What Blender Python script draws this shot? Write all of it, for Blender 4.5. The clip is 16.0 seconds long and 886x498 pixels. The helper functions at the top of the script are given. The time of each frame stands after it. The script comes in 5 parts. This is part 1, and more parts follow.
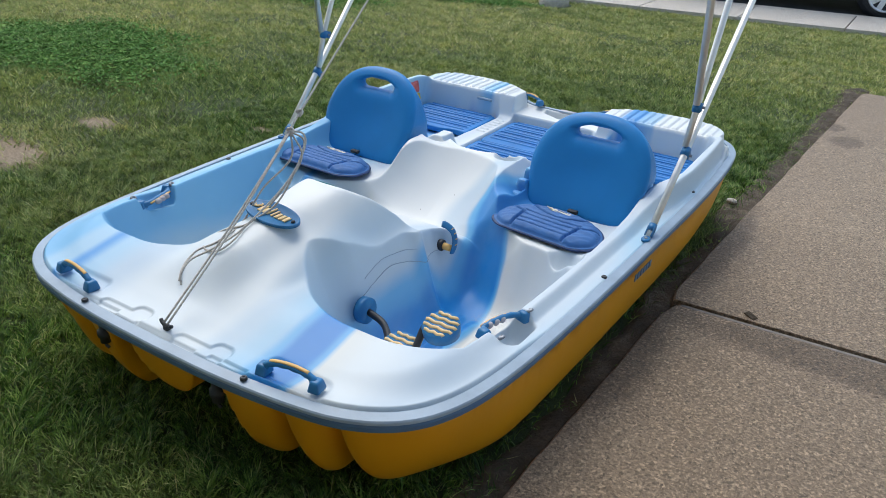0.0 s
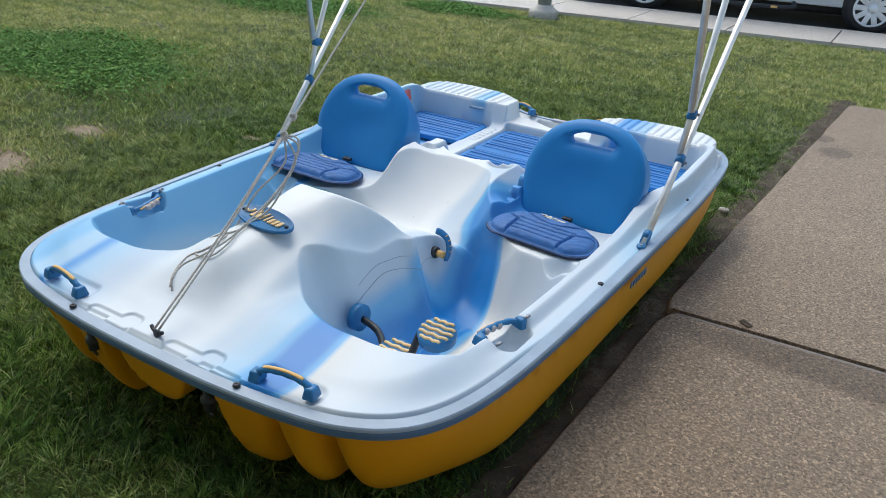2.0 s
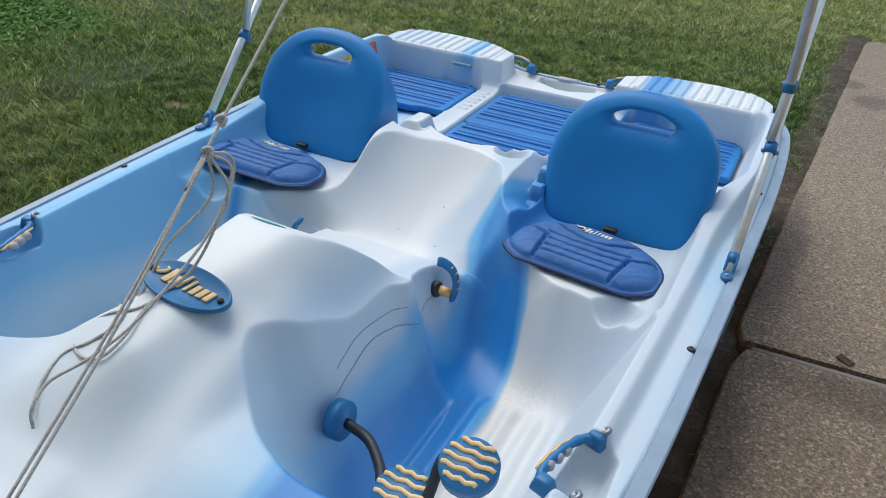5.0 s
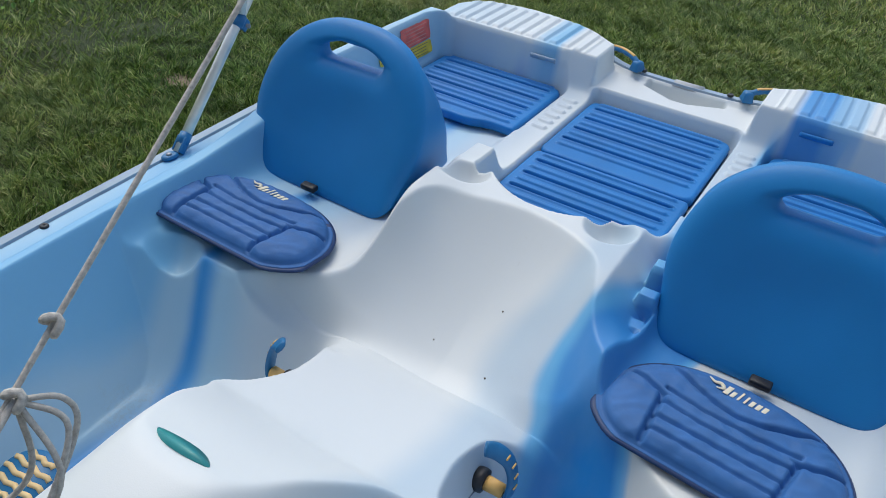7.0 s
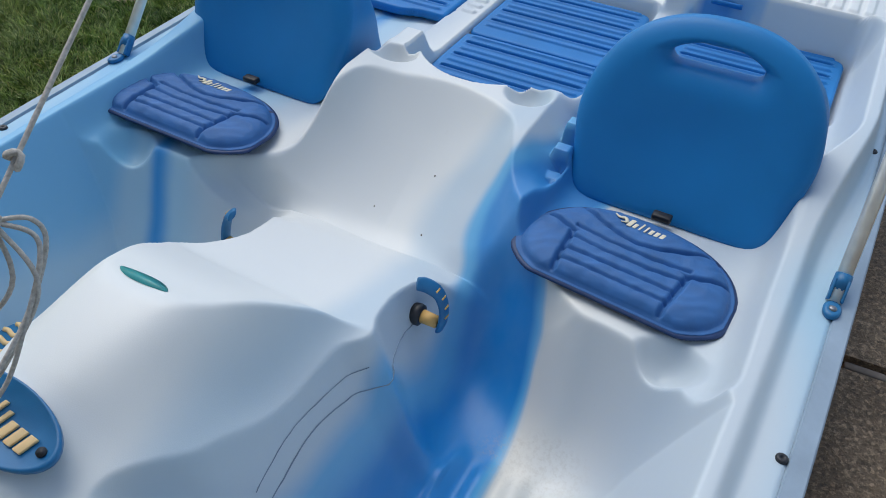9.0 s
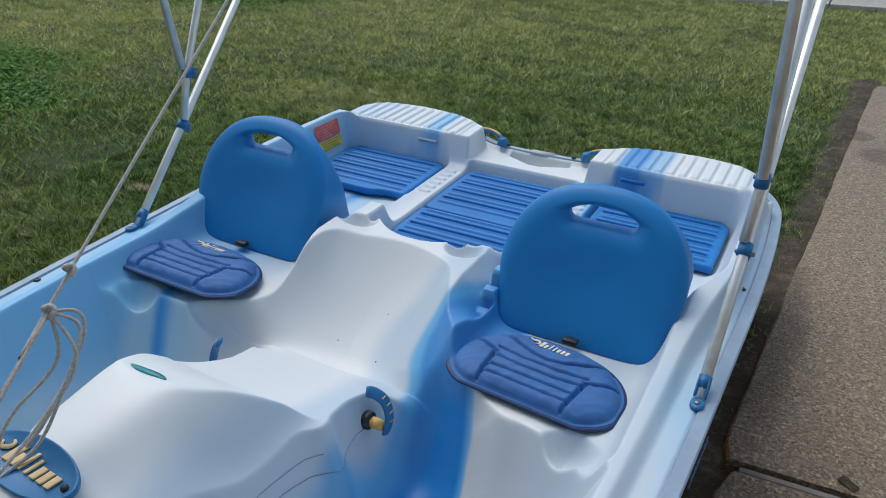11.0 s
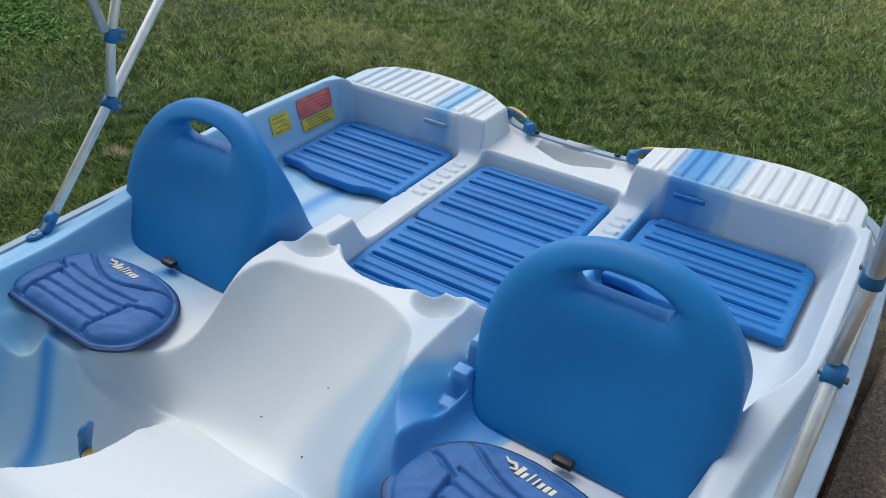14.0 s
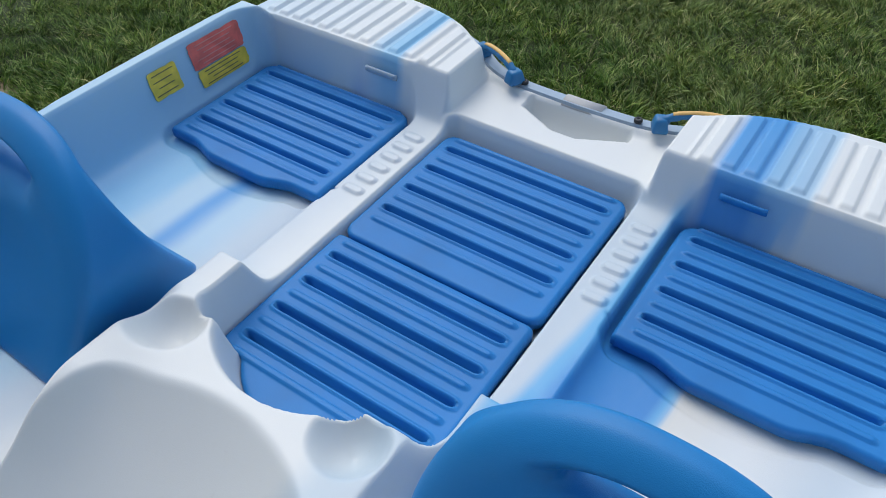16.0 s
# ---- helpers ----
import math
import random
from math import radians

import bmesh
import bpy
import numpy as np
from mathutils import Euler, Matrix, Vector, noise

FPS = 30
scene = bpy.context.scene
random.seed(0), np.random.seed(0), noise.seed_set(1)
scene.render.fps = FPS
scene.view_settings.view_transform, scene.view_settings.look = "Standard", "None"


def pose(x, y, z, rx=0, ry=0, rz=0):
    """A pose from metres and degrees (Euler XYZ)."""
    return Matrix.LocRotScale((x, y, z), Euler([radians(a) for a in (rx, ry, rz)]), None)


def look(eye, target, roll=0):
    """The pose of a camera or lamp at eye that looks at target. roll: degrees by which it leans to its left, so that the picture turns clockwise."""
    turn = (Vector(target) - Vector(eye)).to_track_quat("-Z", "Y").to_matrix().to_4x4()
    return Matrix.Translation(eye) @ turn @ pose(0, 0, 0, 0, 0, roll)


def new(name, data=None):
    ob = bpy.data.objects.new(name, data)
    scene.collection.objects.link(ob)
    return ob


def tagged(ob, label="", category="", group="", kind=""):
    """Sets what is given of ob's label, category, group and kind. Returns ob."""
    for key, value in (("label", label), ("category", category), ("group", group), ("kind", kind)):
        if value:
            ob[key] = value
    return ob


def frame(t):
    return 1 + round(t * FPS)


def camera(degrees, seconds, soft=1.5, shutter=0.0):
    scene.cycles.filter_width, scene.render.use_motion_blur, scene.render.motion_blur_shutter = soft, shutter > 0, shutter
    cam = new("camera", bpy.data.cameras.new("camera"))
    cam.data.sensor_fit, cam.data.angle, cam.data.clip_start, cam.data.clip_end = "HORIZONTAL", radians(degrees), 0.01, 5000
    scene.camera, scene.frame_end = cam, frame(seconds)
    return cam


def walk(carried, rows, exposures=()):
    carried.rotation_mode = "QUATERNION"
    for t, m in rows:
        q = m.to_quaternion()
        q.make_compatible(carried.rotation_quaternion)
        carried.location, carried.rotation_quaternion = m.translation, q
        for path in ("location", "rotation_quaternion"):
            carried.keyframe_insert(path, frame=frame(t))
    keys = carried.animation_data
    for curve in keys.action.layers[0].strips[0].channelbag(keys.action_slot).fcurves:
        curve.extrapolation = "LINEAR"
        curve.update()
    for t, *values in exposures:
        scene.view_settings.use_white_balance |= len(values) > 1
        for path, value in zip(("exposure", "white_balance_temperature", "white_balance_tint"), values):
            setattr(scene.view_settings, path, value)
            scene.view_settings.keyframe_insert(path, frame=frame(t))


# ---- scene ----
cam = camera(60.6, 16.0, soft=0.55)
PATH = [
    (0, (1.255, -0.894, 1.3), (0.337, 0.629, 0.386), 2.9),
    (0.5, (1.253, -0.895, 1.288), (0.341, 0.639, 0.386), 3.0),
    (1, (1.238, -0.893, 1.289), (0.332, 0.651, 0.396), 3.3),
    (1.5, (1.235, -0.894, 1.281), (0.33, 0.651, 0.391), 3.2),
    (2, (1.233, -0.894, 1.273), (0.333, 0.659, 0.391), 3.4),
    (2.5, (1.229, -0.895, 1.272), (0.328, 0.661, 0.396), 3.4),
    (3, (1.188, -0.863, 1.261), (0.291, 0.692, 0.381), 3.7),
    (3.5, (1.09, -0.719, 1.247), (0.196, 0.828, 0.35), 3.8),
    (3.7, (1.051, -0.674, 1.242), (0.155, 0.869, 0.338), 3.8),
    (5.8, (0.57, -0.084, 1.121), (-0.077, 1.424, -0.022), 3.2),
    (6, (0.524, -0.019, 1.114), (-0.123, 1.471, -0.052), 3.1),
    (6.5, (0.448, 0.123, 1.112), (-0.292, 1.56, -0.066), 2.6),
    (7, (0.425, 0.31, 1.125), (-0.387, 1.686, -0.077), 4.1),
    (7.5, (0.421, 0.362, 1.109), (-0.41, 1.653, -0.173), 3.8),
    (8, (0.426, 0.349, 1.103), (-0.373, 1.546, -0.286), 3.8),
    (8.5, (0.469, 0.246, 1.119), (-0.327, 1.445, -0.27), 1.2),
    (9, (0.577, 0.207, 1.133), (-0.113, 1.504, -0.223), 1.5),
    (9.5, (0.729, 0.224, 1.156), (0.014, 1.603, -0.104), 1.3),
    (10, (0.778, 0.158, 1.207), (0.024, 1.629, 0.082), 1.1),
    (10.2, (0.776, 0.105, 1.209), (0.014, 1.622, 0.151), 1.0),
    (12.3, (0.911, -0.082, 1.257), (0.026, 1.473, 0.362), 0.1),
    (12.5, (0.915, -0.087, 1.255), (0.025, 1.47, 0.369), 0.1),
    (13, (0.888, -0.01, 1.258), (-0.008, 1.542, 0.371), -0.1),
    (13.5, (0.833, 0.236, 1.229), (-0.121, 1.711, 0.272), -0.7),
    (14, (0.713, 0.535, 1.191), (-0.215, 1.91, 0.074), 0.8),
    (14.5, (0.552, 0.847, 1.167), (-0.306, 2.12, -0.116), 0.3),
    (15, (0.438, 1.116, 1.075), (-0.339, 2.235, -0.39), 1.0),
    (15.5, (0.425, 1.175, 1.062), (-0.369, 2.248, -0.428), 0.0),
    (16, (0.472, 1.103, 1.111), (-0.359, 2.258, -0.294), -1.8),
]
walk(cam, [(t, look(eye, target, roll)) for t, eye, target, roll in PATH],
     [(0, 0.76, 6850, 6), (3.5, 0.74, 6850, 6), (6, 0.50, 6800, 6), (8, 0.44, 6800, 6), (10, 0.35, 6700, 6), (12.5, 0.47, 6800, 6), (14, 0.48, 6850, 6), (16, 0.44, 6850, 7)])

# ---- world and light ----
world = bpy.data.worlds.new("overcast_sky")
scene.world = world
world.use_nodes = True
wn = world.node_tree.nodes
wl = world.node_tree.links
sky = wn.new("ShaderNodeTexSky")
sky.sky_type = "NISHITA"
sky.sun_disc = False
sky.sun_elevation = radians(58)
sky.sun_rotation = radians(305)
sky.dust_density = 1.2
sky.air_density = 1.0
wl.new(sky.outputs[0], wn["Background"].inputs[0])
wn["Background"].inputs[1].default_value = 0.15

sun_data = bpy.data.lights.new("sun", "SUN")
sun_data.energy = 1.15
sun_data.angle = radians(45)
sun_data.color = (1.0, 0.985, 0.965)
sun = new("sun", sun_data)
SUN_AZ, SUN_EL = radians(305), radians(58)
sun_dir = Vector((math.sin(SUN_AZ) * math.cos(SUN_EL), math.cos(SUN_AZ) * math.cos(SUN_EL), math.sin(SUN_EL)))
sun.matrix_world = look(sun_dir * 30, (0, 0, 0))


# ---- materials ----
def nodes_of(name):
    m = bpy.data.materials.new(name)
    m.use_nodes = True
    n, l = m.node_tree.nodes, m.node_tree.links
    return m, n, l, n["Principled BSDF"]


def noise_tex(n, l, scale, detail=4.0, rough=0.55, coords=None, stretch=None):
    tex = n.new("ShaderNodeTexNoise")
    tex.inputs["Scale"].default_value = scale
    tex.inputs["Detail"].default_value = detail
    tex.inputs["Roughness"].default_value = rough
    src = coords or n.new("ShaderNodeTexCoord").outputs["Object"]
    if stretch:
        mp = n.new("ShaderNodeMapping")
        mp.inputs["Scale"].default_value = stretch
        l.new(src, mp.inputs[0])
        src = mp.outputs[0]
    l.new(src, tex.inputs["Vector"])
    return tex.outputs["Fac"]


def ramp(n, l, fac, stops, interp="LINEAR"):
    r = n.new("ShaderNodeValToRGB")
    r.color_ramp.interpolation = interp
    el = r.color_ramp.elements
    while len(el) < len(stops):
        el.new(0.5)
    for e, (p, c) in zip(el, stops):
        e.position = p
        e.color = (*c, 1)
    l.new(fac, r.inputs[0])
    return r.outputs[0]


def mix(n, l, fac, a, b, mode="MIX"):
    m = n.new("ShaderNodeMix")
    m.data_type = "RGBA"
    m.blend_type = mode
    for sock, v in ((m.inputs[0], fac), (m.inputs[6], a), (m.inputs[7], b)):
        if isinstance(v, (int, float)):
            sock.default_value = v
        elif isinstance(v, tuple):
            sock.default_value = (*v, 1)
        else:
            l.new(v, sock)
    return m.outputs[2]


def bump(n, l, height, strength, dist, bsdf, before=None):
    b = n.new("ShaderNodeBump")
    b.inputs["Strength"].default_value = strength
    b.inputs["Distance"].default_value = dist
    l.new(height, b.inputs["Height"])
    if before:
        l.new(before, b.inputs["Normal"])
    l.new(b.outputs[0], bsdf.inputs["Normal"])
    return b.outputs[0]


def plain(name, colour, rough=0.5, metal=0.0, vary=0.12, scale=14.0, grain=900.0, grain_strength=0.15, spec=0.5):
    """A painted, moulded or metal surface with blotches and fine grain."""
    m, n, l, p = nodes_of(name)
    big = noise_tex(n, l, scale)
    dark = tuple(c * (1 - vary) for c in colour)
    light = tuple(min(1, c * (1 + vary)) for c in colour)
    l.new(ramp(n, l, big, [(0.3, dark), (0.7, light)]), p.inputs["Base Color"])
    fine = noise_tex(n, l, grain, 2.0)
    r = n.new("ShaderNodeMapRange")
    r.inputs[3].default_value, r.inputs[4].default_value = rough - 0.06, rough + 0.08
    l.new(noise_tex(n, l, scale * 4), r.inputs[0])
    l.new(r.outputs[0], p.inputs["Roughness"])
    p.inputs["Metallic"].default_value = metal
    p.inputs["Specular IOR Level"].default_value = spec
    if grain_strength:
        bump(n, l, fine, grain_strength, 0.001, p)
    return m


def patch(n, l, coords, x, y, rx, ry, wobble):
    """1 in the middle of an uneven patch of the lawn, 0 outside."""
    mp = n.new("ShaderNodeMapping")
    mp.vector_type = "POINT"
    mp.inputs["Location"].default_value = (-x / rx, -y / ry, 0)
    mp.inputs["Scale"].default_value = (1 / rx, 1 / ry, 0)
    l.new(coords, mp.inputs[0])
    ln = n.new("ShaderNodeVectorMath")
    ln.operation = "LENGTH"
    l.new(mp.outputs[0], ln.inputs[0])
    ad = n.new("ShaderNodeMath")
    l.new(ln.outputs["Value"], ad.inputs[0])
    l.new(wobble, ad.inputs[1])
    mr = n.new("ShaderNodeMapRange")
    mr.interpolation_type = "SMOOTHSTEP"
    mr.inputs[1].default_value, mr.inputs[2].default_value = 1.75, 1.15
    l.new(ad.outputs[0], mr.inputs[0])
    return mr.outputs[0]


def deck_material():
    """Swirled rotomoulded plastic: blue and white drawn out along the boat."""
    m, n, l, p = nodes_of("swirled_plastic")
    tc = n.new("ShaderNodeTexCoord")
    sep = n.new("ShaderNodeSeparateXYZ")
    l.new(tc.outputs["Object"], sep.inputs[0])
    wob = noise_tex(n, l, 3.0, 3.0, 0.5, tc.outputs["Object"], (1.0, 0.5, 1.0))
    mr = n.new("ShaderNodeMapRange")
    mr.inputs[3].default_value, mr.inputs[4].default_value = -0.035, 0.035
    l.new(wob, mr.inputs[0])
    add = n.new("ShaderNodeMath")
    l.new(sep.outputs[0], add.inputs[0])
    l.new(mr.outputs[0], add.inputs[1])
    to = n.new("ShaderNodeMapRange")
    to.inputs[1].default_value, to.inputs[2].default_value = -0.8, 0.8
    # the streaks wander sideways along the boat
    along = n.new("ShaderNodeMath")
    along.operation = "DIVIDE"
    along.inputs[1].default_value = 2.4
    l.new(sep.outputs[1], along.inputs[0])
    way = n.new("ShaderNodeFloatCurve")
    curve = way.mapping.curves[0]
    wander = ((0.0, 0.035), (0.22, 0.040), (0.45, 0.004), (0.92, 0.010), (1.06, -0.014), (1.14, -0.038), (1.26, -0.004), (1.38, 0.028), (1.55, 0.035), (1.80, 0.055), (2.40, 0.085))
    curve.points[0].location = (0.0, 0.5 + wander[0][1] * 2.5)
    curve.points[1].location = (1.0, 0.5 + wander[-1][1] * 2.5)
    for yy, off in wander[1:-1]:
        curve.points.new(yy / 2.4, 0.5 + off * 2.5)
    way.mapping.update()
    l.new(along.outputs[0], way.inputs[1])
    drift = n.new("ShaderNodeMath")
    drift.operation = "MULTIPLY_ADD"
    drift.inputs[1].default_value, drift.inputs[2].default_value = -0.4, 0.2
    l.new(way.outputs[0], drift.inputs[0])
    shifted = n.new("ShaderNodeMath")
    l.new(add.outputs[0], shifted.inputs[0])
    l.new(drift.outputs[0], shifted.inputs[1])
    l.new(shifted.outputs[0], to.inputs[0])
    white, cream = (0.70, 0.715, 0.70), (0.70, 0.68, 0.62)
    pale, light, blue = (0.37, 0.56, 0.68), (0.105, 0.39, 0.66), (0.010, 0.215, 0.55)
    stops = [(-0.76, pale), (-0.66, (0.17, 0.44, 0.68)), (-0.58, (0.19, 0.46, 0.68)), (-0.535, pale), (-0.505, pale), (-0.475, (0.05, 0.29, 0.62)),
             (-0.425, pale), (-0.33, (0.49, 0.57, 0.63)), (-0.22, white), (0.05, white), (0.11, (0.49, 0.58, 0.64)), (0.165, (0.52, 0.59, 0.64)), (0.19, light), (0.22, blue), (0.318, blue),
             (0.334, light), (0.346, cream), (0.43, white), (0.54, (0.52, 0.59, 0.64)), (0.64, (0.55, 0.61, 0.65)), (0.76, pale)]
    col = ramp(n, l, to.outputs[0], [((x + 0.8) / 1.6, c) for x, c in stops], "EASE")
    stern = [(-0.76, pale), (-0.62, (0.55, 0.63, 0.68)), (-0.392, white), (-0.372, (0.46, 0.60, 0.70)), (-0.345, (0.26, 0.50, 0.69)), (-0.318, (0.22, 0.47, 0.68)), (-0.298, white), (0.275, white), (0.293, (0.04, 0.27, 0.60)), (0.352, (0.04, 0.27, 0.60)),
             (0.366, (0.20, 0.42, 0.64)), (0.424, (0.36, 0.53, 0.67)), (0.436, white), (0.62, white), (0.76, (0.58, 0.65, 0.68))]
    sx = n.new("ShaderNodeMapRange")
    sx.inputs[1].default_value, sx.inputs[2].default_value = -0.8, 0.8
    l.new(sep.outputs[0], sx.inputs[0])
    bow_stops = [q for q in stops if q[0] < 0.16] + [(0.19, pale), (0.222, light), (0.245, blue), (0.298, blue), (0.318, light), (0.330, cream), (0.40, white)] + [q for q in stops if q[0] > 0.5]
    bow = n.new("ShaderNodeMapRange")
    bow.interpolation_type = "SMOOTHSTEP"
    bow.inputs[1].default_value, bow.inputs[2].default_value = 0.48, 0.28
    l.new(sep.outputs[1], bow.inputs[0])
    col = mix(n, l, bow.outputs[0], col, ramp(n, l, to.outputs[0], [((x + 0.8) / 1.6, c) for x, c in bow_stops], "EASE"))
    on = n.new("ShaderNodeMapRange")
    on.interpolation_type = "SMOOTHSTEP"
    on.inputs[1].default_value, on.inputs[2].default_value = 2.04, 2.075
    l.new(sep.outputs[1], on.inputs[0])
    col = mix(n, l, on.outputs[0], col, ramp(n, l, sx.outputs[0], [((x + 0.8) / 1.6, c) for x, c in stern]))
    fore = n.new("ShaderNodeMapRange")
    fore.interpolation_type = "SMOOTHSTEP"
    fore.inputs[1].default_value, fore.inputs[2].default_value, fore.inputs[3].default_value, fore.inputs[4].default_value = 0.15, 0.55, 0.75, 0.0
    l.new(sep.outputs[1], fore.inputs[0])
    col = mix(n, l, fore.outputs[0], col, mix(n, l, 1.0, col, (0.76, 0.84, 0.91), "MULTIPLY"))
    cloud = noise_tex(n, l, 2.2, 5.0, 0.6, tc.outputs["Object"], (1.6, 0.7, 1.0))
    col = mix(n, l, ramp(n, l, cloud, [(0.46, (0, 0, 0)), (0.75, (0.16, 0.16, 0.16))]), col, (0.64, 0.68, 0.69))
    spots = noise_tex(n, l, 60.0, 6.0, 0.7)
    dirt = ramp(n, l, spots, [(0.68, (0, 0, 0)), (0.80, (0.35, 0.35, 0.35))])
    col = mix(n, l, dirt, col, (0.42, 0.36, 0.28))
    wobble = noise_tex(n, l, 14.0, 5.0, 0.7, tc.outputs["Object"])
    grit = ramp(n, l, noise_tex(n, l, 130.0, 4.0, 0.7), [(0.46, (0, 0, 0)), (0.66, (0.22, 0.22, 0.22))])
    for q in ((-0.46, 0.80, 0.06, 0.08), (0.40, 0.86, 0.09, 0.05)):
        col = mix(n, l, mix(n, l, patch(n, l, tc.outputs["Object"], *q, wobble), (0, 0, 0), grit), col, (0.38, 0.33, 0.26))
    l.new(col, p.inputs["Base Color"])
    rr = n.new("ShaderNodeMapRange")
    rr.inputs[3].default_value, rr.inputs[4].default_value = 0.34, 0.52
    l.new(noise_tex(n, l, 7.0, 5.0), rr.inputs[0])
    l.new(rr.outputs[0], p.inputs["Roughness"])
    bump(n, l, noise_tex(n, l, 700.0, 2.0), 0.12, 0.001, p)
    return m


DRY = ((-4.1, 4.2, 0.9, 0.55), (-2.3, 5.4, 1.2, 0.6), (-2.3, 0.95, 0.5, 0.35), (-2.25, 1.42, 0.22, 0.14), (-5.0, 3.4, 0.8, 0.5), (-1.6, 3.2, 0.7, 0.3))
LUSH = ((-3.8, 2.3, 1.1, 0.62), (-4.6, 5.3, 1.3, 0.5))


def patches(n, l, coords, colour, dry, lush):
    wob = noise_tex(n, l, 2.6, 5.0, 0.7, coords)
    wide = n.new("ShaderNodeMath")
    wide.operation = "MULTIPLY_ADD"
    wide.inputs[1].default_value, wide.inputs[2].default_value = 1.6, -0.2
    l.new(wob, wide.inputs[0])
    for spots, tone in ((DRY, dry), (LUSH, lush)):
        for q in spots:
            f = n.new("ShaderNodeMath")
            f.operation = "MULTIPLY"
            f.inputs[1].default_value = 0.75
            l.new(patch(n, l, coords, *q, wide.outputs[0]), f.inputs[0])
            colour = mix(n, l, f.outputs[0], colour, tone)
    return colour


def grass_ground_material():
    m, n, l, p = nodes_of("lawn_soil")
    tc = n.new("ShaderNodeTexCoord").outputs["Object"]
    big = noise_tex(n, l, 0.55, 5.0, 0.6, tc)
    mid = noise_tex(n, l, 6.0, 6.0, 0.65, tc)
    fine = noise_tex(n, l, 90.0, 5.0, 0.7, tc)
    c = ramp(n, l, big, [(0.32, (0.040, 0.068, 0.014)), (0.5, (0.060, 0.088, 0.022)), (0.66, (0.13, 0.13, 0.05))])
    c = mix(n, l, ramp(n, l, mid, [(0.35, (0, 0, 0)), (0.75, (0.6, 0.6, 0.6))]), c, (0.06, 0.08, 0.022))
    c = mix(n, l, ramp(n, l, fine, [(0.3, (0.75, 0.75, 0.75)), (0.65, (0, 0, 0))]), c, (0.03, 0.035, 0.014))
    for q in ((-2.25, 0.86, 0.30, 0.20), (-2.27, 1.40, 0.13, 0.08), (-2.6, 0.62, 0.25, 0.15), (-1.55, 1.85, 0.10, 0.06)):
        c = mix(n, l, patch(n, l, tc, *q, mid), c, ramp(n, l, fine, [(0.35, (0.20, 0.14, 0.085)), (0.65, (0.46, 0.35, 0.24))]))
    l.new(c, p.inputs["Base Color"])
    p.inputs["Roughness"].default_value = 0.9
    bump(n, l, fine, 0.8, 0.02, p)
    return m


